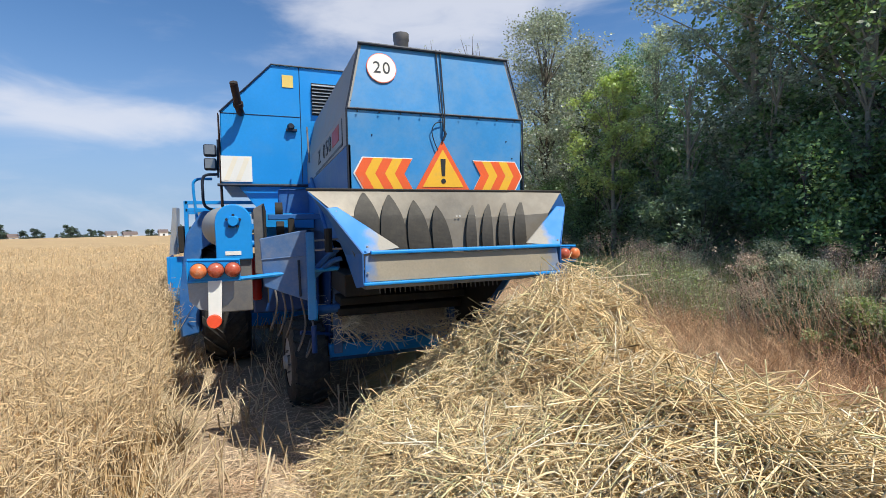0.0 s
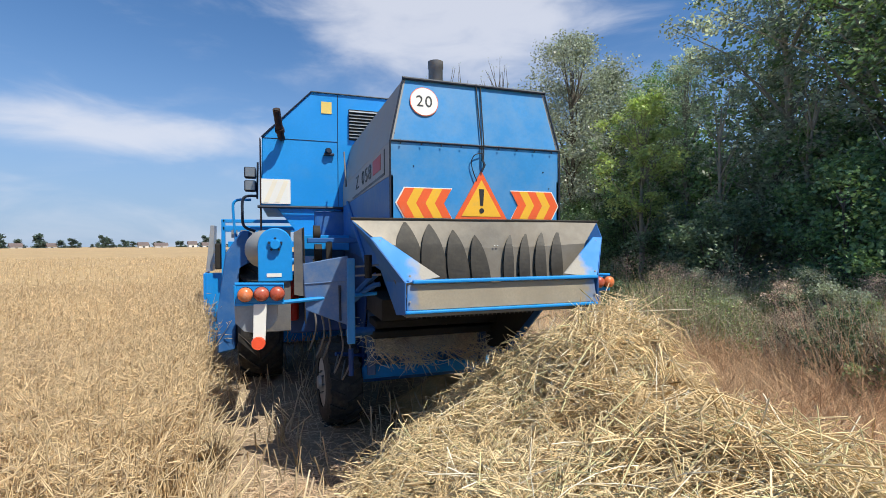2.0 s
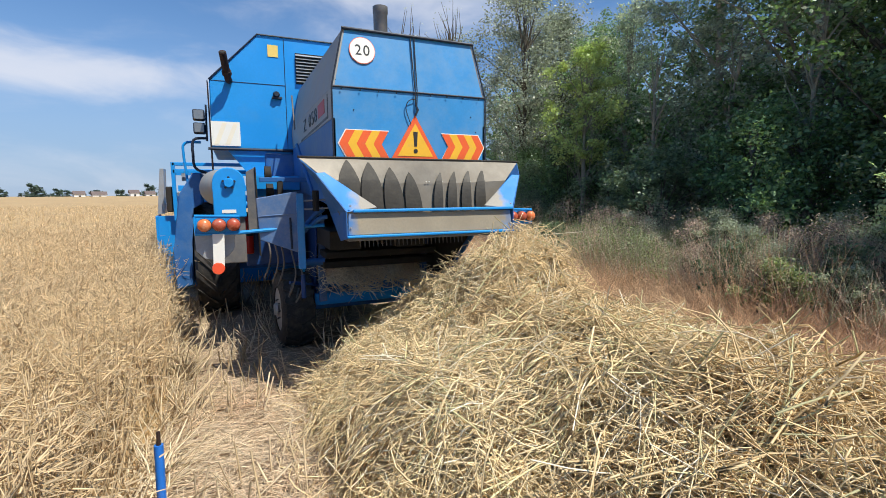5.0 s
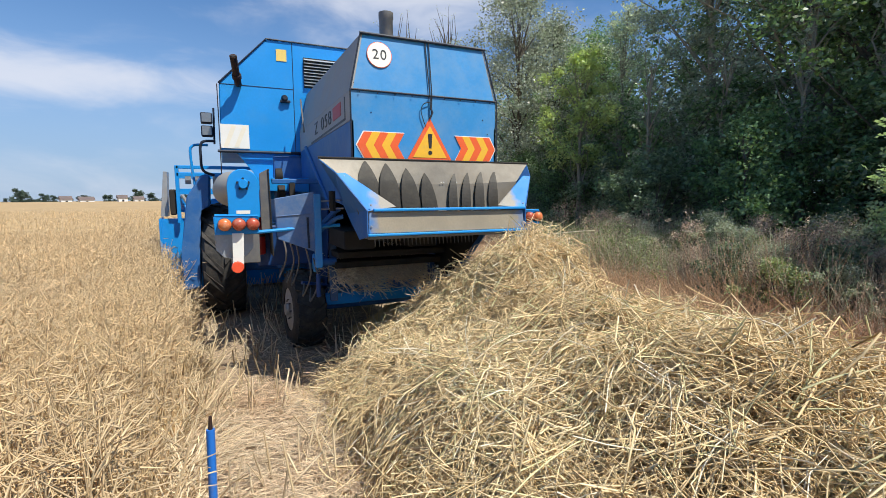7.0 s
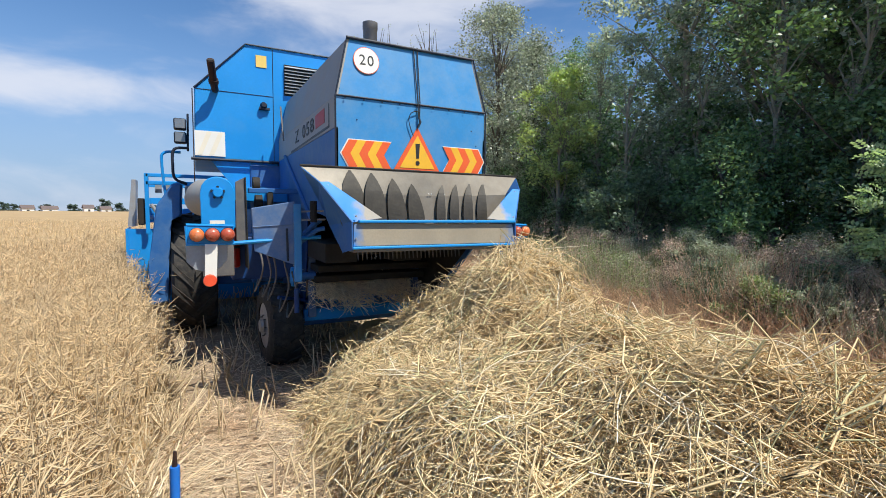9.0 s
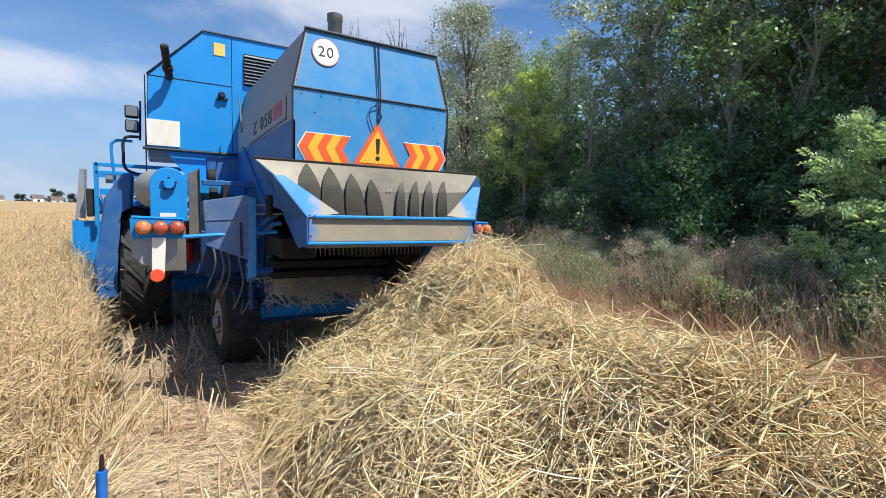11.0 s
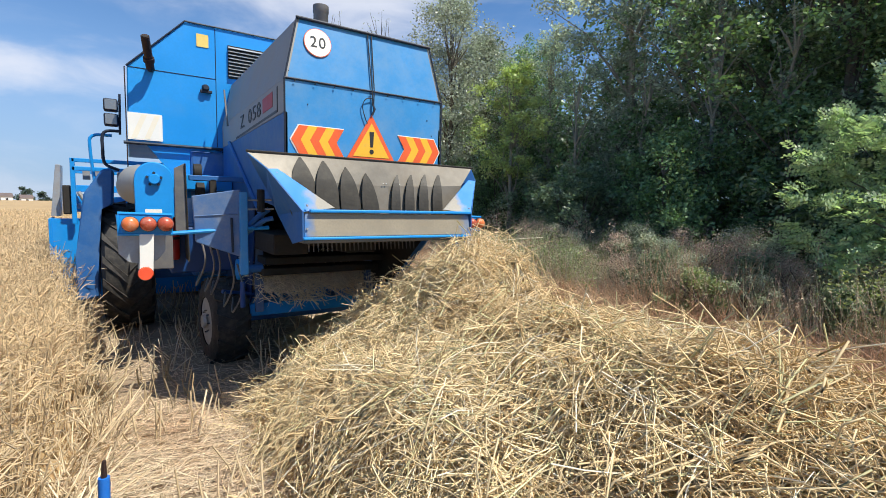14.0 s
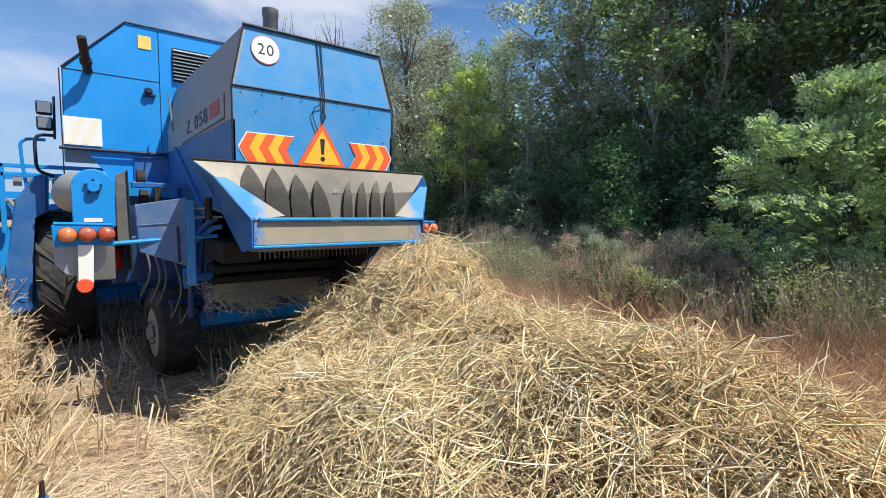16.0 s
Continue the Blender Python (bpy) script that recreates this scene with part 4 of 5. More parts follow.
def wheel(x, y, r, width, rim_r, lugs, name, out, chunky):
    hub = part(name, tube([(x - width * 0.2, y, r), (x + width * 0.2, y, r)], rim_r * 0.45, 20), M_RIM, combine, "", True)
    bm = bmesh.new()
    prof = [(-0.5, rim_r), (-0.52, rim_r * 1.12), (-0.5, r * 0.86), (-0.42, r * 0.97), (-0.2, r), (0.2, r), (0.42, r * 0.97), (0.5, r * 0.86), (0.52, rim_r * 1.12), (0.5, rim_r)]
    n = 40
    rings = []
    for k in range(n):
        a = 2 * math.pi * k / n
        rings.append([bm.verts.new((x + u * width, y + q * math.sin(a), r + q * math.cos(a))) for u, q in prof])
    for k in range(n):
        a, b = rings[k], rings[(k + 1) % n]
        for i in range(len(prof) - 1):
            bm.faces.new((a[i], a[i + 1], b[i + 1], b[i]))
    tyre = part("tyre", bm, M_RUBBER, hub, "dusty black rubber tyre", True)
    bm = bmesh.new()
    for k in range(lugs):
        for s in (-1, 1):
            a0 = 2 * math.pi * (k + (0.5 if s > 0 else 0)) / lugs
            a1 = a0 + 2 * math.pi / lugs * (0.9 if chunky else 0.5)
            w = 2 * math.pi / lugs * (0.32 if chunky else 0.3)
            h = r * (0.045 if chunky else 0.05)
            c = []
            for rr in (r * 0.985, r + h):
                for aa, u in ((a0, 0.02 * s), (a0 + w, 0.02 * s), (a1 + w, 0.47 * s), (a1, 0.47 * s)):
                    q = rr if abs(u) < 0.3 else rr * 0.965
                    c.append(bm.verts.new((x + u * width, y + q * math.sin(aa), r + q * math.cos(aa))))
            for f in ((3, 2, 1, 0), (4, 5, 6, 7), (0, 1, 5, 4), (1, 2, 6, 5), (2, 3, 7, 6), (3, 0, 4, 7)):
                bm.faces.new([c[i] for i in f])
    part("tread", bm, M_RUBBER, hub)
    xo = x + out * width * 0.47
    rim = tube([(xo, y, r), (xo - out * 0.02, y, r)], [rim_r * 0.99, rim_r * 0.99], 32)
    tube([(xo + out * 0.02, y, r), (xo + out * 0.05, y, r)], [rim_r * 0.3, rim_r * 0.26], 20, rim)
    part("rim", rim, M_RIM, hub, "grey steel rim", True)
    for k in range(8):
        a = 2 * math.pi * k / 8
        part("wheel_nut", tube([(xo, y + rim_r * 0.45 * math.sin(a), r + rim_r * 0.45 * math.cos(a)), (xo + out * 0.025, y + rim_r * 0.45 * math.sin(a), r + rim_r * 0.45 * math.cos(a))], 0.008, 6), M_GUARD, hub)
    return hub


for s in (-1, 1):
    steered = wheel(s * 0.89, 1.72, 0.44, 0.34, 0.25, 18, "rear_wheel", s, False)
    steered.matrix_basis = pose(s * 0.89, 1.72, 0, 0, 0, 5) @ pose(-s * 0.89, -1.72, 0)
    wheel(s * 1.72, 4.0, 0.82, 0.55, 0.36, 18, "front_wheel", s, True)
    part("kingpin", tube([(s * 0.66, 1.73, 0.4), (s * 0.64, 1.73, 0.8)], 0.05, 10), M_SHADEBLUE, combine, "", True)
part("front_axle", box((-1.5, 3.85, 0.62), (1.5, 4.15, 0.95), 0.03), M_SHADEBLUE, combine)

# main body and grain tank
part("main_body", box((-1.05, 2.9, 0.75), (1.05, 6.0, 2.3), 0.03), M_SHADEBLUE, combine, "blue threshing body with shade in its colour")
tank_pts = [(-1.68, 2.34), (-1.665, 3.19), (-1.075, 3.80), (1.075, 3.80), (1.665, 3.19), (1.68, 2.34)]
tank = part("grain_tank", prism([(x, 2.88, z) for x, z in tank_pts], (0, 2.2, 0), 0.012), M_BLUE, combine, "bright blue grain tank")
part("tank_seam", tube([(-0.75, 2.878, 2.36), (-0.75, 2.878, 3.79)], 0.004, 6), M_EDGE, tank)
part("tank_seam", tube([(-1.66, 2.878, 3.185), (-0.75, 2.878, 3.185)], 0.004, 6), M_EDGE, tank)
part("tank_rim", tube([(-1.67, 2.87, 3.19), (-1.075, 2.87, 3.802), (1.075, 2.87, 3.802), (1.67, 2.87, 3.19)], 0.012, 6), M_EDGE, tank, "dark folded tank rim")
part("tank_flange", tube([(-1.72, 2.862, 2.335), (1.72, 2.862, 2.335)], 0.018, 8), M_EDGE, tank, "dark lower flange")
part("side_flange", prism([(-1.694, 2.87, 2.1), (-1.694, 2.87, 3.18), (-1.694, 3.0, 3.18), (-1.694, 3.25, 1.95)], (0.012, 0, 0)), M_RUST, tank, "rust-stained side flange")
part("lower_sheet", prism([(-1.5, 2.93, 2.33), (-0.69, 2.93, 2.33), (-0.69, 2.93, 1.72), (-1.2, 2.93, 1.72), (-1.28, 2.93, 2.05)], (0, 0.02, 0)), M_BLUE, combine, "bright blue sheet below the tank")
part("lower_sheet", prism([(-1.3, 2.2, 1.97), (-0.70, 2.2, 1.97), (-0.70, 2.2, 1.80), (-1.3, 2.2, 1.82)], (0, 0.7, 0)), M_BLUE, combine, "bright blue ledge sheet")
# louvred grille
part("grille_recess", prism([(-0.61, 2.872, 3.22), (-0.10, 2.872, 3.22), (-0.10, 2.872, 3.62), (-0.61, 2.872, 3.62)], (0, 0.006, 0), 0), M_DARK, tank, "dark louvre opening")
for k in range(9):
    z = 3.25 + k * 0.042
    part("louvre", prism([(-0.605, 2.87, z - 0.004), (-0.605, 2.83, z - 0.008), (-0.605, 2.87, z + 0.02)], (0.5, 0, 0), 0), M_GALV, tank)
plate("yellow_label", [(-0.955, 3.54), (-0.825, 3.54), (-0.825, 3.69), (-0.955, 3.69)], 2.872, M_PALEYEL, "pale yellow square label")
wp = plate("white_plate", [(-1.675, 2.375), (-1.335, 2.375), (-1.335, 2.68), (-1.675, 2.68)], 2.868, M_WHITE, "white plate with faded cream stripes", 0.006)
for a in (-1.65, -1.52):
    part("faded_stripe", prism([(a, 2.8655, 2.39), (a + 0.055, 2.8655, 2.39), (a + 0.165, 2.8655, 2.665), (a + 0.11, 2.8655, 2.665)], (0, 0.002, 0), 0), M_CREAM, wp)
part("catch", tube([(-0.87, 2.86, 3.06), (-0.87, 2.8, 3.06)], [0.045, 0.03], 10), M_EDGE, tank)
part("catch", box((-0.93, 2.83, 3.0), (-0.80, 2.87, 3.03), 0.004), M_EDGE, tank)
ex = part("exhaust_pipe", tube(flowing([(-1.435, 2.89, 3.2), (-1.44, 2.8, 3.19), (-1.45, 2.72, 3.22), (-1.49, 2.5, 3.44)]), 0.043, 14), M_RUST, combine, "rusty black exhaust stub", True)
part("clamp", tube([(-1.452, 2.71, 3.23), (-1.458, 2.675, 3.265)], 0.056, 14), M_RUST, ex, "", True)
part("exhaust_bore", tube([(-1.49, 2.5, 3.44), (-1.4905, 2.498, 3.443)], 0.036, 14), M_DARK, ex)
air = part("air_intake", tube([(0.62, 3.0, 3.75), (0.62, 3.0, 4.32), (0.62, 3.0, 4.33), (0.62, 3.0, 4.42)], [0.1, 0.1, 0.108, 0.108], 24), M_GUARD, combine, "dark grey air intake pipe", True)
part("intake_mouth", tube([(0.62, 3.0, 4.421), (0.62, 3.0, 4.424)], 0.09, 20), M_DARK, air)

# work lamps and handrail beside the tank
for z in (2.85, 2.67):
    lamp = part("work_lamp", box((-1.92, 3.55, z - 0.075), (-1.77, 3.68, z + 0.075), 0.02), M_EDGE, combine, "black square work lamp")
    part("lens", box((-1.905, 3.54, z - 0.06), (-1.785, 3.552, z + 0.06), 0.004), M_GLASS, lamp)
part("lamp_post", tube([(-1.75, 3.62, 3.0), (-1.76, 3.62, 2.5)], 0.014, 6), M_EDGE, combine)
part("handrail", tube(flowing([(-1.78, 3.5, 2.05), (-1.92, 3.5, 2.12), (-1.94, 3.5, 2.3), (-1.92, 3.5, 2.5), (-1.75, 3.5, 2.53)]), 0.018, 8), M_EDGE, combine, "", True)
part("handrail", tube(flowing([(-2.02, 3.8, 1.6), (-2.08, 3.8, 2.3), (-2.05, 3.8, 2.48), (-1.85, 3.8, 2.5)]), 0.018, 8), M_BLUE, combine, "", True)

# side fender, drive cover and guards
part("fender", prism([(-1.95, 3.35, 2.05), (-1.84, 3.35, 2.05), (-1.86, 3.35, 1.62), (-1.99, 3.35, 1.58), (-2.03, 3.35, 0.5), (-2.24, 3.35, 0.46), (-2.24, 3.35, 1.0), (-2.14, 3.35, 1.75)], (0, 0.5, 0), 0.02), M_SHADEBLUE, combine, "deep blue fender beside the front wheel")
cover_pts = [(-1.645, 1.52), (-1.645, 1.86)] + [(-1.495 - 0.15 * math.cos(a), 1.87 + 0.15 * math.sin(a)) for a in (math.pi * k / 12 for k in range(1, 12))] + [(-1.345, 1.86), (-1.345, 1.52)]
cover = part("drive_cover", prism([(x, 1.3, z) for x, z in cover_pts], (0, 0.06, 0), 0.01), M_BLUE, combine, "bright blue round-topped drive cover")
part("cover_hub", tube([(-1.495, 1.3, 1.865), (-1.495, 1.24, 1.865)], [0.055, 0.04], 14), M_BLUE, cover, "", True)
for k in range(5):
    a = 2 * math.pi * k / 5
    part("hub_bolt", tube([(-1.495 + 0.055 * math.sin(a), 1.3, 1.865 + 0.055 * math.cos(a)), (-1.495 + 0.055 * math.sin(a), 1.27, 1.865 + 0.055 * math.cos(a))], 0.013, 6), M_EDGE, cover)
part("cover_label", prism([(-1.57, 1.296, 1.565), (-1.44, 1.296, 1.565), (-1.44, 1.296, 1.6), (-1.57, 1.296, 1.6)], (0, 0.003, 0), 0), M_WHITE, cover, "small pale plate")
part("drive_drum", tube([(-1.52, 1.36, 1.82), (-1.59, 1.55, 1.82), (-1.61, 2.2, 1.82)], [0.14, 0.185, 0.185], 28), M_GREYBAND, combine, "dusty grey drum behind the drive cover", True)
part("side_guard", prism([(-1.33, 1.42, 1.98), (-1.245, 1.42, 2.03), (-1.23, 1.42, 1.36), (-1.33, 1.42, 1.38)], (0, 0.012, 0)), M_GUARD, combine, "dark grey belt guard")
part("side_guard", prism([(-1.245, 1.40, 2.03), (-1.23, 1.40, 1.1), (-1.22, 2.2, 1.1), (-1.22, 2.2, 2.0)], (0.012, 0, 0)), M_DARK, combine)
part("cover_stand", box((-1.64, 1.34, 1.05), (-1.36, 1.5, 1.53), 0.01), M_GUARD, combine)
# navy copy of the blue darkens this box as shade would
part("lower_box", box((-1.36, 1.75, 0.95), (-0.72, 2.7, 1.42), 0.02), M_SHADENAVY, combine)
for z, y in ((1.98, 1.9), (1.78, 1.7), (1.62, 2.0)):
    part("belt_pulley", tube([(-1.12, y, z), (-1.05, y, z)], 0.09, 18), M_DARK, combine, "", True)
part("frame_bar", box((-1.2, 1.5, 1.88), (-0.70, 1.56, 1.93), 0.006), M_SHADEBLUE, combine)
part("frame_bar", box((-1.02, 1.5, 1.2), (-0.96, 1.56, 1.9), 0.006), M_DARK, combine)


def light_bar(s, cx):
    """Rear lamp bar with three round lamps, splash plate and a reflector strip."""
    bar = part("lamp_bar", box((cx - 0.16, 0.355, 1.425), (cx + 0.16, 0.375, 1.58), 0.03), M_BLUE, combine, "blue lamp bracket with three round lamps")
    part("bracket_frame", tube([(cx - 0.165, 0.36, 1.57), (cx - 0.165, 0.36, 1.43), (cx + 0.165, 0.36, 1.43), (cx + 0.165, 0.36, 1.57), (cx - 0.165, 0.36, 1.58)], 0.012, 8), M_BLUE, bar)
    for k in range(3):
        x = (cx + 0.015) - 0.108 + k * 0.108
        ring = tube([(x, 0.36, 1.505), (x, 0.315, 1.505)], 0.054, 24)
        ro = part("lamp_housing", ring, M_EDGE, bar, "", True)
        prof = [(0.052, 0.315), (0.05, 0.295), (0.036, 0.278), (0.018, 0.27), (0.002, 0.268)]
        part("lens", tube([(x, y, 1.505) for _, y in prof], [q for q, _ in prof], 24), M_AMBER if k == 1 + s else M_REDLENS, ro, "amber lens" if k == 1 + s else "red-brown lens", True)
    arc = [(-0.155, 1.425), (0.145, 1.425), (0.14, 1.3), (0.09, 1.235), (0.0, 1.205), (-0.09, 1.225), (-0.15, 1.29)]
    part("splash_plate", prism([((cx - 0.02) + x, 0.42, z) for x, z in arc], (0, 0.012, 0)), M_GALV, bar, "grey sheet splash plate")
    if s < 0:
        part("reflector_strip", prism([(cx + 0.005 - 0.045, 0.345, 1.43), (cx + 0.005 + 0.045, 0.345, 1.43), (cx - 0.005 + 0.042, 0.345, 1.13), (cx - 0.005 - 0.042, 0.345, 1.13)], (0, 0.006, 0)), M_WHITE, bar, "white painted strip")
        part("reflector", tube([(cx - 0.01, 0.345, 1.145), (cx - 0.01, 0.33, 1.145)], [0.05, 0.044], 24), M_REFLECT, bar, "round orange-red reflector", True)
    part("bar_arm", tube([(cx - s * 0.15, 0.40, 1.43), (s * 1.15, 0.39, 1.45), (s * 0.72, 0.42, 1.47)], 0.016, 8), M_BLUE, bar, "", True)
    return bar


light_bar(-1, -1.59)
light_bar(1, 1.3)

# side door, posts, pipes and hoses beside the hood
part("side_door", prism([(-1.285, 0.42, 1.715), (-0.955, 0.33, 1.775), (-0.955, 0.33, 1.24), (-1.265, 0.4145, 1.36)], (0, 0.025, 0), 0.006), M_DOOR, combine, "scuffed blue-grey side door hanging open")
part("door_crease", tube([(-1.275, 0.415, 1.56), (-0.96, 0.325, 1.585)], 0.005, 6), M_DOOR, combine)
part("door_post", box((-0.965, 0.3, 1.1), (-0.905, 0.36, 1.755), 0.008), M_HOOD, combine, "blue door post")
part("door_latch", tube([(-1.02, 0.33, 1.55), (-1.015, 0.33, 1.28)], 0.009, 6), M_EDGE, combine)
part("pipe", tube(flowing([(-0.9, 0.45, 1.45), (-0.80, 0.42, 1.56), (-0.72, 0.4, 1.62)]), 0.022, 8), M_SHADEBLUE, combine, "", True)
part("pipe", tube(flowing([(-0.93, 0.5, 1.38), (-0.78, 0.38, 1.52), (-0.7, 0.35, 1.55)]), 0.02, 8), M_SHADEBLUE, combine, "", True)
part("clamp_screw", tube([(-0.92, 0.33, 1.69), (-0.7, 0.33, 1.7)], 0.008, 6), M_GALV, combine)
part("clamp_screw", tube([(-0.80, 0.33, 1.78), (-0.80, 0.33, 1.6)], 0.03, 8), M_DARK, combine, "", True)
part("clamp_screw", tube([(-0.92, 0.33, 1.62), (-0.7, 0.33, 1.625)], 0.008, 6), M_GALV, combine)
for k, (x, y, zt, zb) in enumerate(((-1.2, 0.75, 1.4, 0.95), (-1.14, 0.7, 1.35, 0.9), (-1.08, 0.8, 1.35, 0.85), (-0.99, 0.7, 1.25, 0.75), (-0.93, 0.65, 1.15, 0.7))):
    part("hose", tube(flowing([(x, y, zt), (x + 0.03, y - 0.05, (zt + zb) / 2), (x - 0.02, y + 0.15, zb), (x + 0.06, y + 0.6, zb + 0.05)]), 0.008, 8), M_GUARD, combine, "", True)
part("spring", tube([(-0.9, 0.6, 0.78), (-0.9, 0.6, 1.0)], 0.022, 10), M_SHADENAVY, combine, "", True)
part("steering_rod", tube([(-0.62, 1.5, 0.72), (-0.95, 1.35, 0.8)], 0.02, 8), M_SHADENAVY, combine, "", True)

pulley = part("chopper_pulley", tube([(-0.84, 1.2, 1.03), (-0.81, 1.2, 1.03)], 0.1, 24), M_BLUE, combine, "blue belt pulley", True)
part("pulley_shaft", tube([(-0.81, 1.2, 1.03), (-0.6, 1.2, 1.03)], 0.04, 12), M_SHADEBLUE, pulley, "", True)
extinguisher = thing("fire_extinguisher", "red fire extinguisher strapped to the machine's side", "fire extinguisher")
ext_body = part("cylinder", tube([(-1.335, 1.69, z) for z in (1.1, 1.11, 1.46, 1.5, 1.52)], [0.045, 0.056, 0.056, 0.04, 0.02], 20), M_EXT, extinguisher, "", True)
part("valve", tube([(-1.335, 1.69, 1.52), (-1.335, 1.69, 1.56)], 0.016, 10), M_BLACK, extinguisher, "black valve")
part("strap", tube([(-1.335, 1.69, 1.3), (-1.335, 1.69, 1.325)], 0.059, 20), M_BLACK, extinguisher, "black strap")

# straw lying on the chaff pan
# palest straw used here: extra brightness put in colour for the shaded pan
straw_pan = straw_on("chaff_pan_straw", 2000, (-0.6, 0.66), (1.2, 2.0), lambda x, y: 0.66 + 0.26 * np.exp(-((y - 1.55) / 0.25) ** 2) + 0.05 * np.sin(x * 9), R, ln=(0.1, 0.4), rad=(0.003, 0.0065), lift=0.16, wild=0.5, mat=M_STRAWPALE)
tagged(new("chaff_pan_straw", straw_pan), "chopped straw heaped on the blue chaff pan", "straw", kind="stuff")

# ---- header in front ----
header = thing("combine_header", "blue combine cutting header with reel at the crop edge", "harvester header")
part("trough", prism([(-2.72, 6.6, 0.06), (-2.72, 5.9, 0.06), (-2.72, 5.75, 0.7), (-2.72, 5.75, 1.38), (-2.72, 5.95, 1.38), (-2.72, 6.0, 0.6)], (5.3, 0, 0)), M_BLUE, header, "blue header back sheet")
for s, x in ((-1, -2.74), (1, 2.6)):
    part("end_sheet", prism([(x, 5.7, 0.35), (x, 5.7, 1.38), (x, 6.2, 1.4), (x, 7.4, 0.6), (x, 7.6, 0.3)], (0.03, 0, 0)), M_BLUE, header)
    part("reel_shield", prism([(x + 0.02, 5.85, 1.42), (x + 0.1, 5.85, 2.22), (x + 0.16, 5.85, 2.22), (x + 0.13, 5.85, 1.42)], (0, 0.35, 0)), M_GALV, header, "grey reel end shield")
    part("reel_arm", box((x + 0.3, 5.6, 1.3), (x + 0.36, 5.68, 2.32), 0.008), M_BLUE, header)
    part("reel_arm", tube([(x + 0.33, 5.64, 1.75), (x + 0.33, 6.9, 1.5)], 0.04, 8), M_BLUE, header)
part("reel_tube", tube([(-2.55, 6.7, 1.55), (2.6, 6.7, 1.55)], 0.08, 12), M_BLUE, header, "", True)
for k in range(5):
    a = 2 * math.pi * k / 5 + 0.5
    part("reel_bat", box((-2.5, 6.7 + 0.6 * math.cos(a) - 0.02, 1.6 + 0.6 * math.sin(a) - 0.06), (2.55, 6.7 + 0.6 * math.cos(a) + 0.02, 1.6 + 0.6 * math.sin(a) + 0.06), 0.005), M_BLUE, header, "blue reel bat")
for z in (2.16, 2.29):
    part("top_rail", box((-2.42, 5.6, z - 0.03), (-1.2, 5.66, z + 0.03), 0.006), M_BLUE, header)
for k in range(7):
    part("reel_tine", box((-2.3 + k * 0.15, 5.8, 2.0), (-2.2 + k * 0.15, 5.81, 2.14), 0.003), M_GALV, header)
part("gear_block", box((-2.55, 5.65, 1.45), (-2.45, 5.8, 1.9), 0.02), M_DARK, header)
part("feeder_house", box((-0.7, 5.0, 0.6), (0.7, 5.9, 1.4), 0.03), M_SHADEBLUE, header)
part("hydraulic_ram", tube([(-2.1, 5.6, 1.35), (-2.35, 5.62, 1.8)], 0.03, 8), M_GALV, header, "", True)

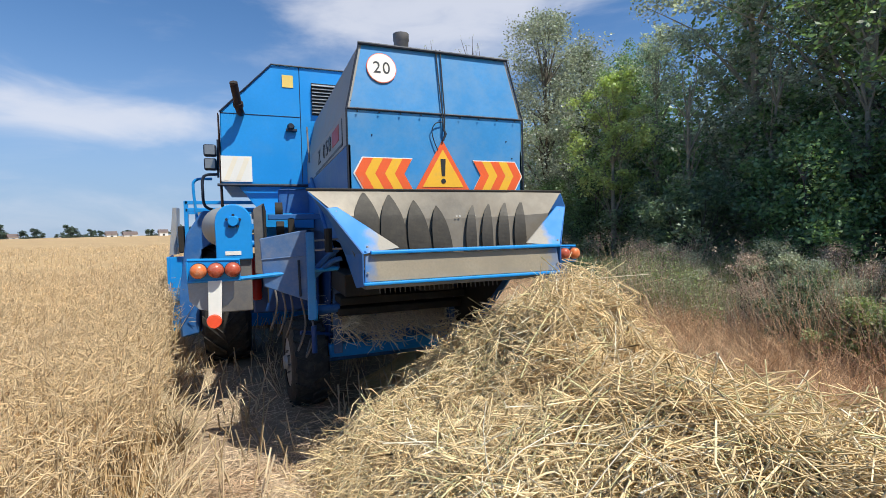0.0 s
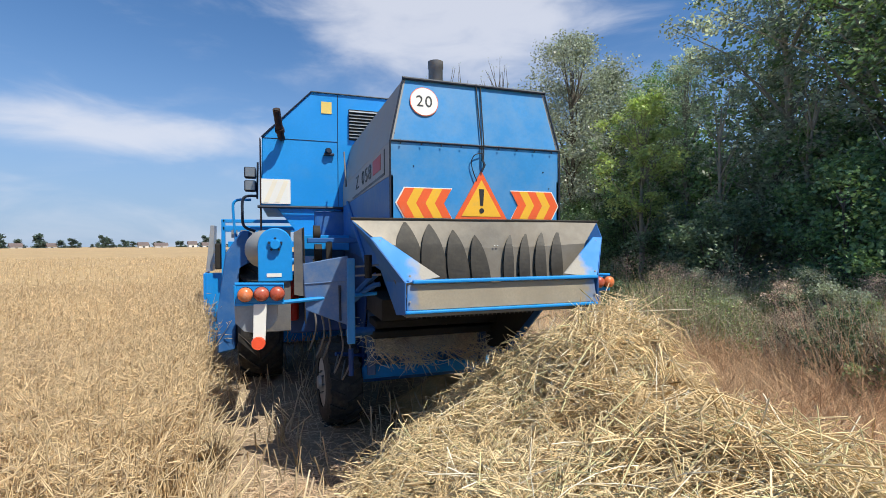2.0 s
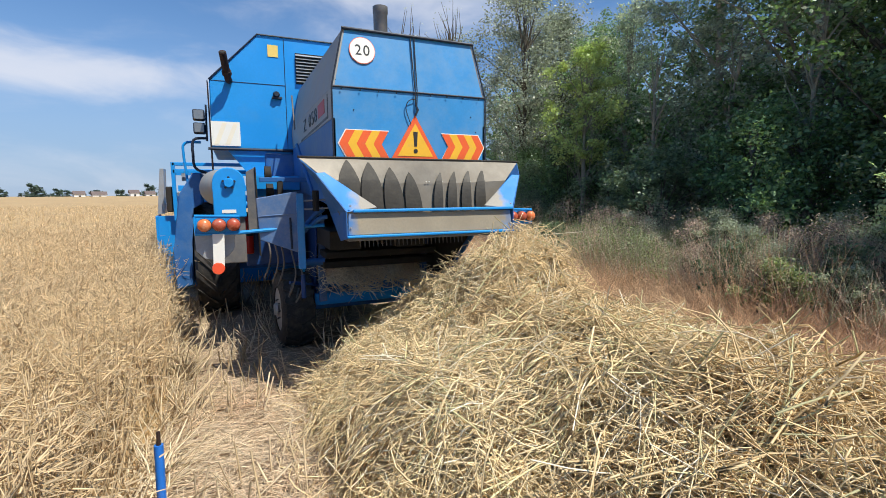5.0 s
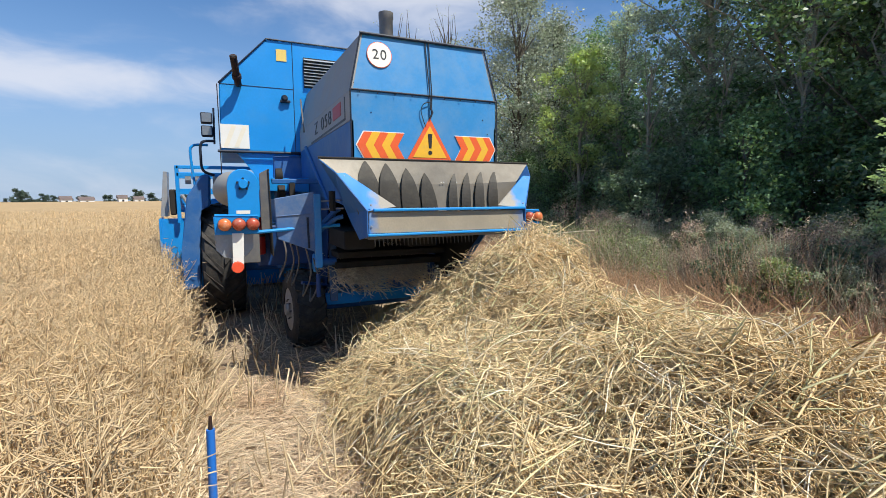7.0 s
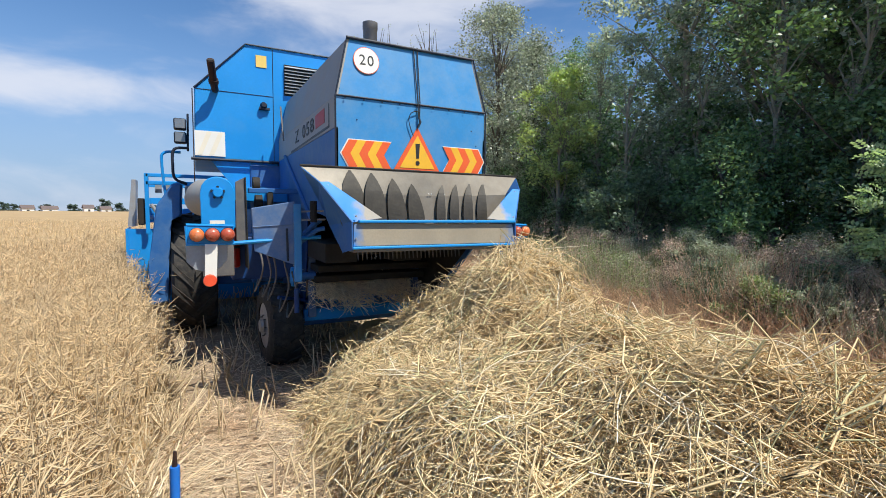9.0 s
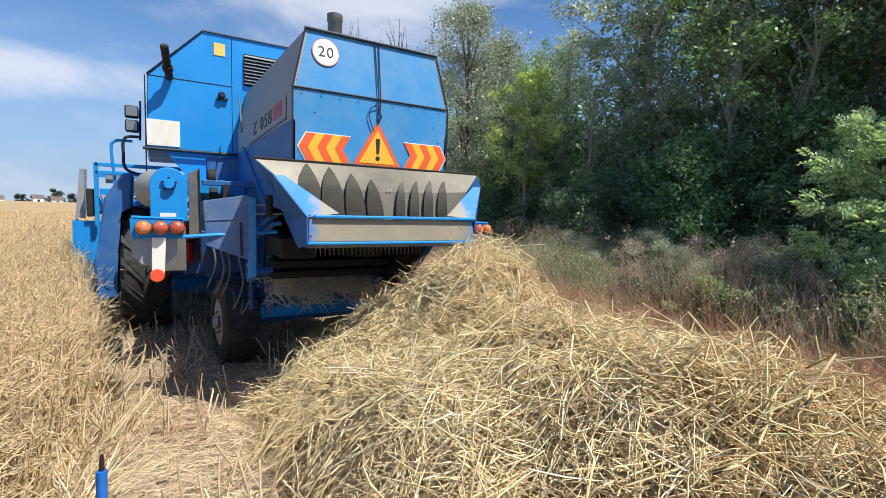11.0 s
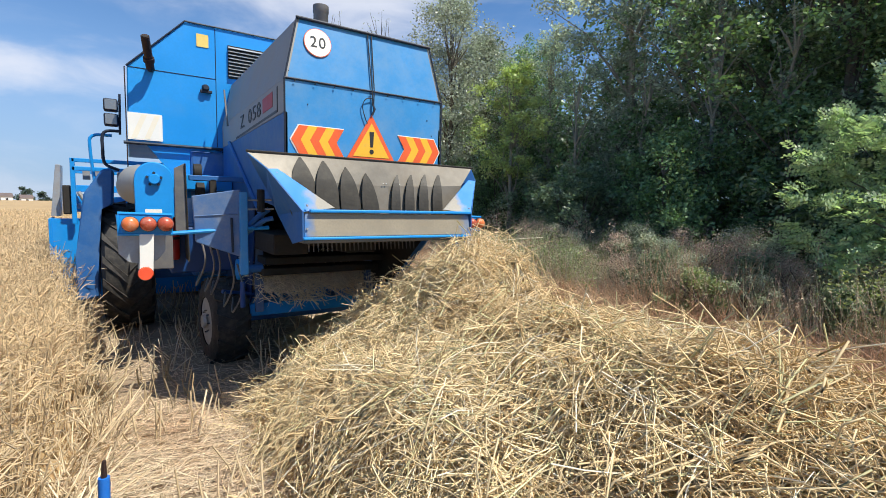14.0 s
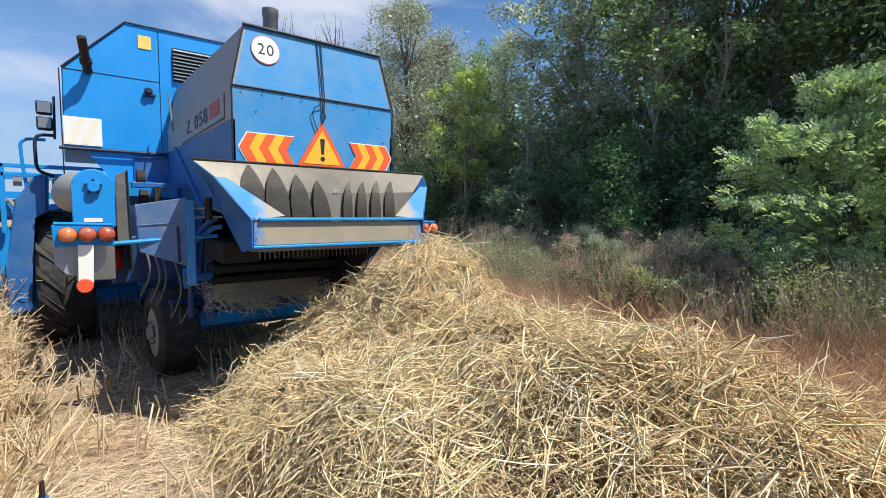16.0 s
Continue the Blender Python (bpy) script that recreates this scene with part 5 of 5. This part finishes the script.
# ---- trees and verge ----


def tree(name, label, seed, tall, spread, base, mat, bark, clusters, per, leaf, fill=0.46, stems=1, lean=0.0, category="tree", group="", split=False):
    """A tapered trunk with limbs to irregular clusters of small leaves."""
    rng = np.random.default_rng(seed)
    rnd = random.Random(seed)
    ob = thing(name, label, category, group)
    cents = []
    while len(cents) < clusters:
        z = base + (tall - base) * rng.uniform(0.0, 1.0)
        s = (z - base) / (tall - base)
        wide = spread * (0.55 + 0.75 * math.sin(math.pi * min(1, s * 0.85 + 0.12))) * (0.62 if s > 0.85 else 1)
        a, q = rng.uniform(0, 2 * math.pi), math.sqrt(rng.uniform(0.05, 1))
        wobble = 0.75 + 0.35 * math.sin(a * 3 + seed) + 0.2 * math.sin(a * 5 + z)
        cents.append((wide * q * wobble * math.cos(a) + lean * s, wide * q * wobble * math.sin(a), z))
    cents = np.array(cents)
    bm = bmesh.new()
    tops = []
    for k in range(stems):
        a = 2 * math.pi * k / max(1, stems) + seed
        off = 0.25 * spread if stems > 1 else 0
        pts, rad = [], []
        r0 = (0.008 + 0.014 * tall) / (stems ** 0.5)
        for i in range(7):
            s = i / 6
            pts.append((off * s * math.cos(a) * 2 + 0.12 * math.sin(i * 1.7 + seed) * s + lean * s, off * s * math.sin(a) * 2 + 0.12 * math.cos(i * 1.3 + seed) * s, tall * 0.86 * s - 0.05))
            rad.append(r0 * (1 - 0.88 * s) + 0.003)
        tube(pts, rad, 8, bm)
        tops.append(pts)
    for c in cents[: min(len(cents), 46)]:
        t = tops[rnd.randrange(stems)]
        k = min(5, max(0, int((c[2] - 0.55 * math.hypot(c[0], c[1]) - 0.2) / (tall * 0.86) * 6)))
        a = Vector(t[k])
        b = Vector(c)
        mid = a.lerp(b, 0.5) + Vector((rnd.uniform(-0.2, 0.2), rnd.uniform(-0.2, 0.2), 0.12 * (b - a).length))
        if split:
            part("branch", tube([a, mid, b], [0.012 + 0.0035 * tall, 0.013, 0.005], 5), bark, ob)
        else:
            tube([a, mid, b], [0.004 + 0.004 * tall, 0.003 + 0.0014 * tall, 0.002 + 0.0004 * tall], 5, bm, False)
    part("trunk", bm, bark, ob, "", True)
    k = np.repeat(np.arange(clusters), per)
    sig = rng.uniform(0.5, 1.3, clusters) * fill * spread * 0.2
    pos = cents[k] + np.clip(rng.normal(size=(len(k), 3)), -1.7, 1.7) * sig[k][:, None] * np.array([[1, 1, 0.75]])
    pos[:, 2] = np.maximum(pos[:, 2], 0.05)
    if split:
        v, f = pinnate_leaves(pos, np.array([[0, 0, tall * 0.45]]), leaf, rng, 4)
    else:
        v, f = leaf_cards(pos, leaf * rng.uniform(0.6, 1.35, len(k)), rng)
    crown = new("crown", raw_mesh("crown", v, f, mat))
    crown.parent = ob
    return ob


kinds = [
    tree("tree", "tall dark broadleaf tree at the field edge", 11, 13.0, 2.9, 1.8, M_LEAF, M_BARK, 230, 120, 0.105, group="trees along the field edge"),
    tree("tree", "tall dark broadleaf tree with pale stem", 12, 11.5, 2.6, 1.2, M_LEAFG, M_PALEBARK, 220, 85, 0.11, group="trees along the field edge"),
    tree("tree", "dense dark green tree at the wood's edge", 13, 12.0, 3.1, 0.9, M_LEAFD, M_BARK, 230, 120, 0.108, group="trees along the field edge"),
]
kinds[0].matrix_basis = pose(12.6, -1.4, 0.2, 0, 0, 20)
kinds[1].matrix_basis = pose(11.2, 5.6, 0.2, 0, 0, 80)
kinds[2].matrix_basis = pose(11.2, 0.2, 0.2, 0, 0, 140)
spots = [(1, 11.6, 3.2, 1.08), (1, 12.0, 9.6, 0.72), (1, 13.6, 7.4, 0.95), (2, 13.0, 11.8, 0.72), (2, 14.5, 14.2, 0.7), (0, 14.6, 3.2, 1.1),
         (2, 12.6, 1.6, 1.1), (2, 11.6, -2.6, 1.05), (2, 14.4, -0.6, 1.15), (2, 13.4, -4.6, 1.1), (1, 14.0, 17.5, 0.66), (2, 15.5, 21.5, 0.62), (0, 16.0, 26.0, 0.62), (2, 16.8, 7.0, 1.0)]
for i, (k, x, y, s) in enumerate(spots):
    c = copy_thing(kinds[k], pose(x, y, 0.2, 0, 0, 57 * i))
    c.scale = (s, s, s)
tall_far = tree("tree", "tall airy silver-leaved tree rising above the wood", 21, 11.4, 3.3, 3.2, M_LEAFA, M_BARK, 250, 110, 0.12, 0.5, group="trees along the field edge")
tall_far.matrix_basis = pose(11.4, 15.6, 0.1, 0, 0, 10)
airy = copy_thing(tall_far, pose(13.8, 16.2, 0.1, 0, 0, 130))
airy.scale = (0.9, 0.9, 0.9)
light = tree("tree", "light yellow-green tree at the wood's edge", 31, 6.1, 1.15, 2.6, M_LEAFY, M_PALEBARK, 74, 130, 0.1, 0.6)
light.matrix_basis = pose(8.6, 8.0, 0.1, 0, 0, 0)
bare = tree("tree", "thin pale half-bare tree in front of the wood", 33, 6.0, 0.9, 1.5, M_LEAFG, M_PALEBARK, 34, 14, 0.1, 0.6)
bare.matrix_basis = pose(8.9, 5.6, 0.1, 0, 0, 0)
for i, (x, y, s) in enumerate(((9.7, 4.0, 1.0), (9.9, 2.3, 1.1), (9.5, 7.3, 0.9), (9.9, 9.2, 1.05), (10.1, 0.9, 1.15))):
    c = copy_thing(bare, pose(x, y, 0.1, 0, 0, 97 * i + 40))
    c.scale = (s, s, s)
shrub = tree("shrub", "dense dark green shrub below the trees", 41, 3.4, 1.5, 0.1, M_LEAFD, M_BARK, 90, 140, 0.09, 0.62, 3, category="shrub", group="shrubs below the trees")
shrub.matrix_basis = pose(8.8, 2.6, 0.1)
shrub_b = tree("shrub", "mid green shrub at the wood's foot", 42, 2.7, 1.35, 0.1, M_LEAF, M_BARK, 84, 140, 0.088, 0.62, 4, category="shrub", group="shrubs below the trees")
shrub_b.matrix_basis = pose(8.3, 5.0, 0.1)
for i, (k, x, y, s) in enumerate(((0, 9.3, 0.4, 1.1), (1, 9.0, -1.6, 1.15), (0, 9.4, -3.8, 1.1), (1, 9.2, 6.9, 1.0), (0, 9.2, 9.4, 1.0), (1, 8.7, 11.6, 1.0), (0, 10.3, 13.4, 1.0),
                                  (1, 10.6, 16.5, 1.0), (0, 11.4, 19.5, 1.0), (0, 10.3, 4.2, 1.3), (1, 10.2, -0.4, 1.4), (0, 10.6, -2.4, 1.4),
                                  (1, 12.0, 24.0, 1.1), (0, 12.5, 29.0, 1.2), (0, 10.4, 8.0, 1.3), (1, 7.6, 9.5, 0.6))):
    c = copy_thing((shrub, shrub_b)[k], pose(x, y, 0.15, 0, 0, 71 * i))
    c.scale = (s, s, s)
for i, (x, y, h) in enumerate(((5.4, 15.5, 9.6), (7.4, 15.2, 9.9))):
    dead = tree("dead_tree", "bare leafless treetop showing above the machine", 81 + i, h, 1.1, h * 0.6, M_LEAFG, M_BARK, 44, 4, 0.06, 0.4)
    dead.matrix_basis = pose(x, y, 0)
sapling = tree("sapling", "bright green locust sapling leaning over dry grass", 51, 3.0, 1.1, 0.35, M_LOCUST, M_BARK, 260, 34, 0.16, 0.6, 3, category="sapling", split=True)
sapling.matrix_basis = pose(7.1, -2.27, 0.1)
sapling.scale = (1.14, 1.14, 1.14)


def wood_interior(name, n, x0, x1, y0, y1, z1, size, mat, label, rng):
    """Foliage deeper inside the wood, closing the gaps between the nearer trees."""
    x, y = rng.uniform(x0, x1, n), rng.uniform(y0, y1, n)
    z = rng.uniform(0.3, 1.0, n) * z1 * (0.8 + 0.25 * wavy(x, y, 0.35))
    v, f = leaf_cards(np.stack([x, y, z], 1), size * rng.uniform(0.6, 1.4, n), rng, small=True)
    return tagged(new(name, raw_mesh(name, v, f, mat)), label, "wood", kind="stuff")


wood_interior("wood_foliage", 30000, 15.5, 21, -14, 7.5, 13.0, 0.3, M_LEAFD, "dark foliage deep inside the wood", R)
wood_interior("wood_foliage", 9000, 14.5, 20, 7.5, 30, 6.5, 0.28, M_LEAFD, "dark low foliage deep inside the wood", R)
wood_interior("wood_foliage", 15000, 13.5, 19, 9, 24, 10.0, 0.26, M_LEAFD, "dark foliage closing the back of the wood", R)
wood_interior("wood_foliage", 9000, 10.5, 15.5, -13, 14, 3.2, 0.2, M_LEAFD, "dark undergrowth inside the wood", R)


def blades(name, n, region, tall, rng, mat, r=0.003, lean=0.25):
    x, y = region(n, rng)
    n = len(x)
    z = ground_z(x, y)
    p0 = np.stack([x, y, z - 0.02], 1)
    h = rng.uniform(*tall, n) * (0.75 + 0.4 * wavy(x, y, 0.9))
    p1 = p0 + np.stack([rng.normal(0, lean, n) * h, rng.normal(0, lean, n) * h, np.maximum(h, 0.05)], 1)
    return stalks(name, p0, p1, rng.normal(0, 0.05, (n, 3)), np.full(n, r), np.full(n, r * 0.35), mat, 2)


def verge(x0, x1, y0, y1, power=1.0):
    return lambda n, rng: (x0 + (x1 - x0) * rng.uniform(0, 1, n) ** power, rng.uniform(y0, y1, n))


def patchy(x0, x1, y0, y1, seed, thresh):
    def f(n, rng):
        x, y = rng.uniform(x0, x1, n * 2), rng.uniform(y0, y1, n * 2)
        ok = wavy(x + seed, y * 0.8 - seed, 0.75) > thresh
        return x[ok][:n], y[ok][:n]
    return f


tagged(new("dry_grass", blades("dry_grass", 17000, verge(2.6, 7.6, -6, 12), (0.15, 0.6), R, M_DRYGRASS)), "matted dry brown grass on the field verge", "grass", kind="stuff")
tagged(new("dry_grass", blades("dry_grass", 6000, patchy(4.4, 8.4, -6, 12, 3, 0.1), (0.5, 1.3), R, M_DRYGRASS, 0.0025, 0.3)), "tall dry reddish grass below the wood", "grass", kind="stuff")
tagged(new("green_weeds", blades("green_weeds", 9000, patchy(4.6, 8.4, -6, 6.5, 9, 0.1), (0.4, 1.15), R, M_GREENGRASS, 0.004, 0.2)), "green weeds growing through the dry verge", "weeds", kind="stuff")


tagged(new("dry_grass", blades("dry_grass", 16000, verge(2.6, 6.2, -5.5, 3.5), (0.15, 0.55), R, M_DRYGRASS, 0.004, 0.8)), "flattened dry brown grass below the sapling", "grass", kind="stuff")


tagged(new("withered_stalks", blades("withered_stalks", 5000, patchy(4.6, 8.0, -6, 5.0, 20, -0.35), (0.4, 1.25), R, M_SEED, 0.0034, 0.3)), "withered pinkish-brown weed stalks on the verge", "weeds", kind="stuff")
tagged(new("sage_weeds", blades("sage_weeds", 5000, patchy(4.8, 8.4, -6, 5.0, 5, -0.3), (0.35, 1.2), R, M_SAGE, 0.004, 0.3)), "grey-green wormwood stems on the verge", "weeds", kind="stuff")


def weed_leaves(name, n, region, hgt, size, mat, rng):
    x, y = region(n, rng)
    n = len(x)
    z = ground_z(x, y) + rng.uniform(0.05, 1, n) ** 0.7 * hgt * (0.7 + 0.5 * wavy(x, y, 1.1))
    v, f = leaf_cards(np.stack([x, y, np.maximum(z, 0.03)], 1), size * rng.uniform(0.5, 1.4, n), rng)
    return raw_mesh(name, v, f, mat)


tagged(new("weed_foliage", weed_leaves("weed_foliage", 48000, patchy(4.7, 8.6, -6, 6, 9, -0.3), 1.2, 0.04, M_GREENGRASS, R)), "grey-green weed foliage on the verge", "weeds", kind="stuff")
tagged(new("weed_foliage", weed_leaves("weed_foliage", 14000, patchy(4.7, 7.6, -6, 12, 20, -0.4), 0.9, 0.028, M_SEED, R)), "withered brown weed foliage", "weeds", kind="stuff")
hx, hy = patchy(4.5, 8.0, -5, 12, 14, 0.1)(170, R)
hz = ground_z(hx, hy) + R.uniform(0.75, 1.35, len(hx))
s0 = np.stack([hx, hy, np.zeros(len(hx))], 1)
s1 = np.stack([hx + R.normal(0, 0.08, len(hx)), hy + R.normal(0, 0.08, len(hx)), hz], 1)
tagged(new("seed_stalks", stalks("seed_stalks", s0, s1, R.normal(0, 0.03, (len(hx), 3)), np.full(len(hx), 0.004), np.full(len(hx), 0.002), M_SEED)), "thin dry stalks of tall weeds", "weeds", kind="stuff")
hk = np.repeat(np.arange(len(hx)), 120)
hp = s1[hk] + R.normal(0, 1, (len(hk), 3)) * np.array([[0.07, 0.07, 0.13]]) - np.array([[0, 0, 0.1]])
hv, hf = leaf_cards(hp, 0.018 * R.uniform(0.6, 1.4, len(hk)), R)
tagged(new("seed_heads", raw_mesh("seed_heads", hv, hf, M_SEED)), "pinkish dried seed heads of tall weeds", "weeds", kind="stuff")


def weed_bush(seed, tall, mat, leaf):
    return tree("weed_bush", "low leafy weed bush on the dry verge", seed, tall, tall * 0.5, 0.05, mat, M_BARK, 44, 100, leaf, 0.9, 4, category="bush", group="weed bushes on the verge")


wb = weed_bush(61, 0.85, M_LEAF, 0.05)
wb.matrix_basis = pose(5.2, 0.7, 0.08)
wg = weed_bush(62, 0.8, M_GREENGRASS, 0.042)
wg.matrix_basis = pose(6.6, 2.6, 0.08)
for i, (o, x, y, s) in enumerate(((wb, 5.5, -0.6, 1.1), (wg, 4.9, -0.1, 1.0), (wb, 6.4, 2.0, 1.1), (wg, 7.2, 3.1, 1.1), (wg, 6.1, 0.8, 1.2), (wb, 5.0, 4.8, 1.1), (wg, 6.8, 4.4, 1.3), (wb, 6.9, 6.0, 0.9))):
    c = copy_thing(o, pose(x, y, 0.08, 0, 0, 83 * i))
    c.scale = (s, s, s)

wsage = tree("wormwood_bush", "grey-green wormwood bush on the dry verge", 64, 1.05, 0.45, 0.05, M_SAGE, M_BARK, 46, 120, 0.034, 0.9, 5, category="bush", group="wormwood bushes on the verge")
wsage.matrix_basis = pose(5.9, 0.9, 0.1)
for i, (o, x, y, s) in enumerate(((wsage, 6.3, 1.5, 1.05), (wsage, 5.4, 0.2, 0.85), (wsage, 6.7, -0.3, 1.1), (wsage, 5.7, 2.6, 0.8), (wsage, 6.5, 3.4, 1.0), (wsage, 7.0, 2.2, 1.2), (wsage, 6.2, -1.3, 0.9), (wsage, 7.2, 4.6, 1.1),
                                  (wsage, 5.2, -0.8, 0.7), (wsage, 7.3, 0.4, 1.2), (wg, 5.7, -0.4, 0.9), (wb, 5.3, -1.7, 0.8), (wg, 6.6, 0.7, 1.1), (wb, 4.9, 0.5, 0.6), (wg, 5.9, -1.9, 1.0), (wb, 7.0, -1.0, 1.2))):
    c = copy_thing(o, pose(x, y, 0.08, 0, 0, 47 * i))
    c.scale = (s, s, s)
wd = tree("withered_bush", "withered pinkish-brown weed bush on the verge", 63, 1.1, 0.42, 0.2, M_SEED, M_BARK, 40, 150, 0.024, 1.0, 5, category="bush", group="withered bushes on the verge")
wd.matrix_basis = pose(6.1, 1.95, 0.1)
for i, (x, y, s) in enumerate(((6.0, 0.3, 0.95), (6.4, 0.05, 1.05), (6.0, -0.5, 0.9), (5.7, -1.0, 0.85), (6.2, 3.1, 0.8), (6.3, 3.9, 1.05), (6.9, 1.2, 1.1), (5.2, 1.3, 0.7), (7.1, 5.4, 1.1), (6.8, -1.4, 0.9))):
    c = copy_thing(wd, pose(x, y, 0.1, 0, 0, 61 * i + 20))
    c.scale = (s, s, s)
# a tussock of long dead grass lying over on itself
gn = 2600
ga = R.uniform(0, 2 * np.pi, gn)
gr = 0.65 * np.sqrt(R.uniform(0, 1, gn))
gx, gy = 5.3 + 0.9 * gr * np.cos(ga), 1.75 + 1.2 * gr * np.sin(ga)
gh = 0.12 + 0.42 * (1 - (gr / 0.65) ** 2)
g0 = np.stack([gx, gy, gh * 0.7], 1)
gl = R.uniform(0.2, 0.5, gn)
g1 = g0 + np.stack([gl * np.cos(ga + R.normal(0, 0.5, gn)), gl * np.sin(ga + R.normal(0, 0.5, gn)), -gh * R.uniform(0.2, 0.8, gn)], 1)
tagged(new("dead_grass_tussock", stalks("dead_grass_tussock", g0, g1, np.stack([R.normal(0, 0.03, gn), R.normal(0, 0.03, gn), R.uniform(0.03, 0.14, gn)], 1), np.full(gn, 0.0042), np.full(gn, 0.0018), M_DRYGRASS, 4)),
       "tussock of dead brown grass drooping on the verge", "grass", kind="stuff")

# ---- far edge of the field ----
far_tree = tree("distant_tree", "distant dark tree beyond the field", 71, 8.5, 2.6, 0.2, M_FARLEAF, M_BARK, 36, 45, 0.9, 1.2, category="tree", group="distant trees")
far_tree.matrix_basis = pose(-105, 330, 0)
rf = random.Random(5)
for i in range(54):
    az = radians(-33 + i * 0.8 + rf.uniform(-0.6, 0.6))
    d = rf.uniform(340, 430)
    s = rf.choice((0.4, 0.5, 0.65, 0.8, 1.1))
    c = copy_thing(far_tree, pose(d * math.sin(az), d * math.cos(az), 0, 0, 0, rf.uniform(0, 360)))
    c.scale = (s * rf.uniform(1.0, 1.7), s * rf.uniform(1.0, 1.7), s)


def house(x, y, w, d, h, turn):
    ob = thing("house", "distant white house with a low pitched roof", "house", "distant village houses")
    part("wall", box((-w / 2, -d / 2, 0), (w / 2, d / 2, h), 0), M_WALLW, ob)
    part("roof", prism([(-w / 2 - 0.4, -d / 2 - 0.4, h), (-w / 2 - 0.4, 0, h + d * 0.38), (-w / 2 - 0.4, d / 2 + 0.4, h)], (w + 0.8, 0, 0), 0), M_ROOF, ob)
    part("window", box((-0.5, -d / 2 - 0.05, h * 0.4), (0.5, -d / 2 + 0.02, h * 0.75), 0), M_BLACK, ob)
    ob.matrix_basis = pose(x, y, 0, 0, 0, turn)


for az, d, w, h in ((-21.5, 350, 4, 2.2), (-14.2, 330, 5, 2.6), (-12.6, 345, 7, 2.4), (-9.7, 330, 4.5, 3.2), (-8.3, 345, 5, 2.6), (-24.0, 350, 5, 2.2)):
    house(d * math.sin(radians(az)), d * math.cos(radians(az)), w, 5, h, -az + 10)
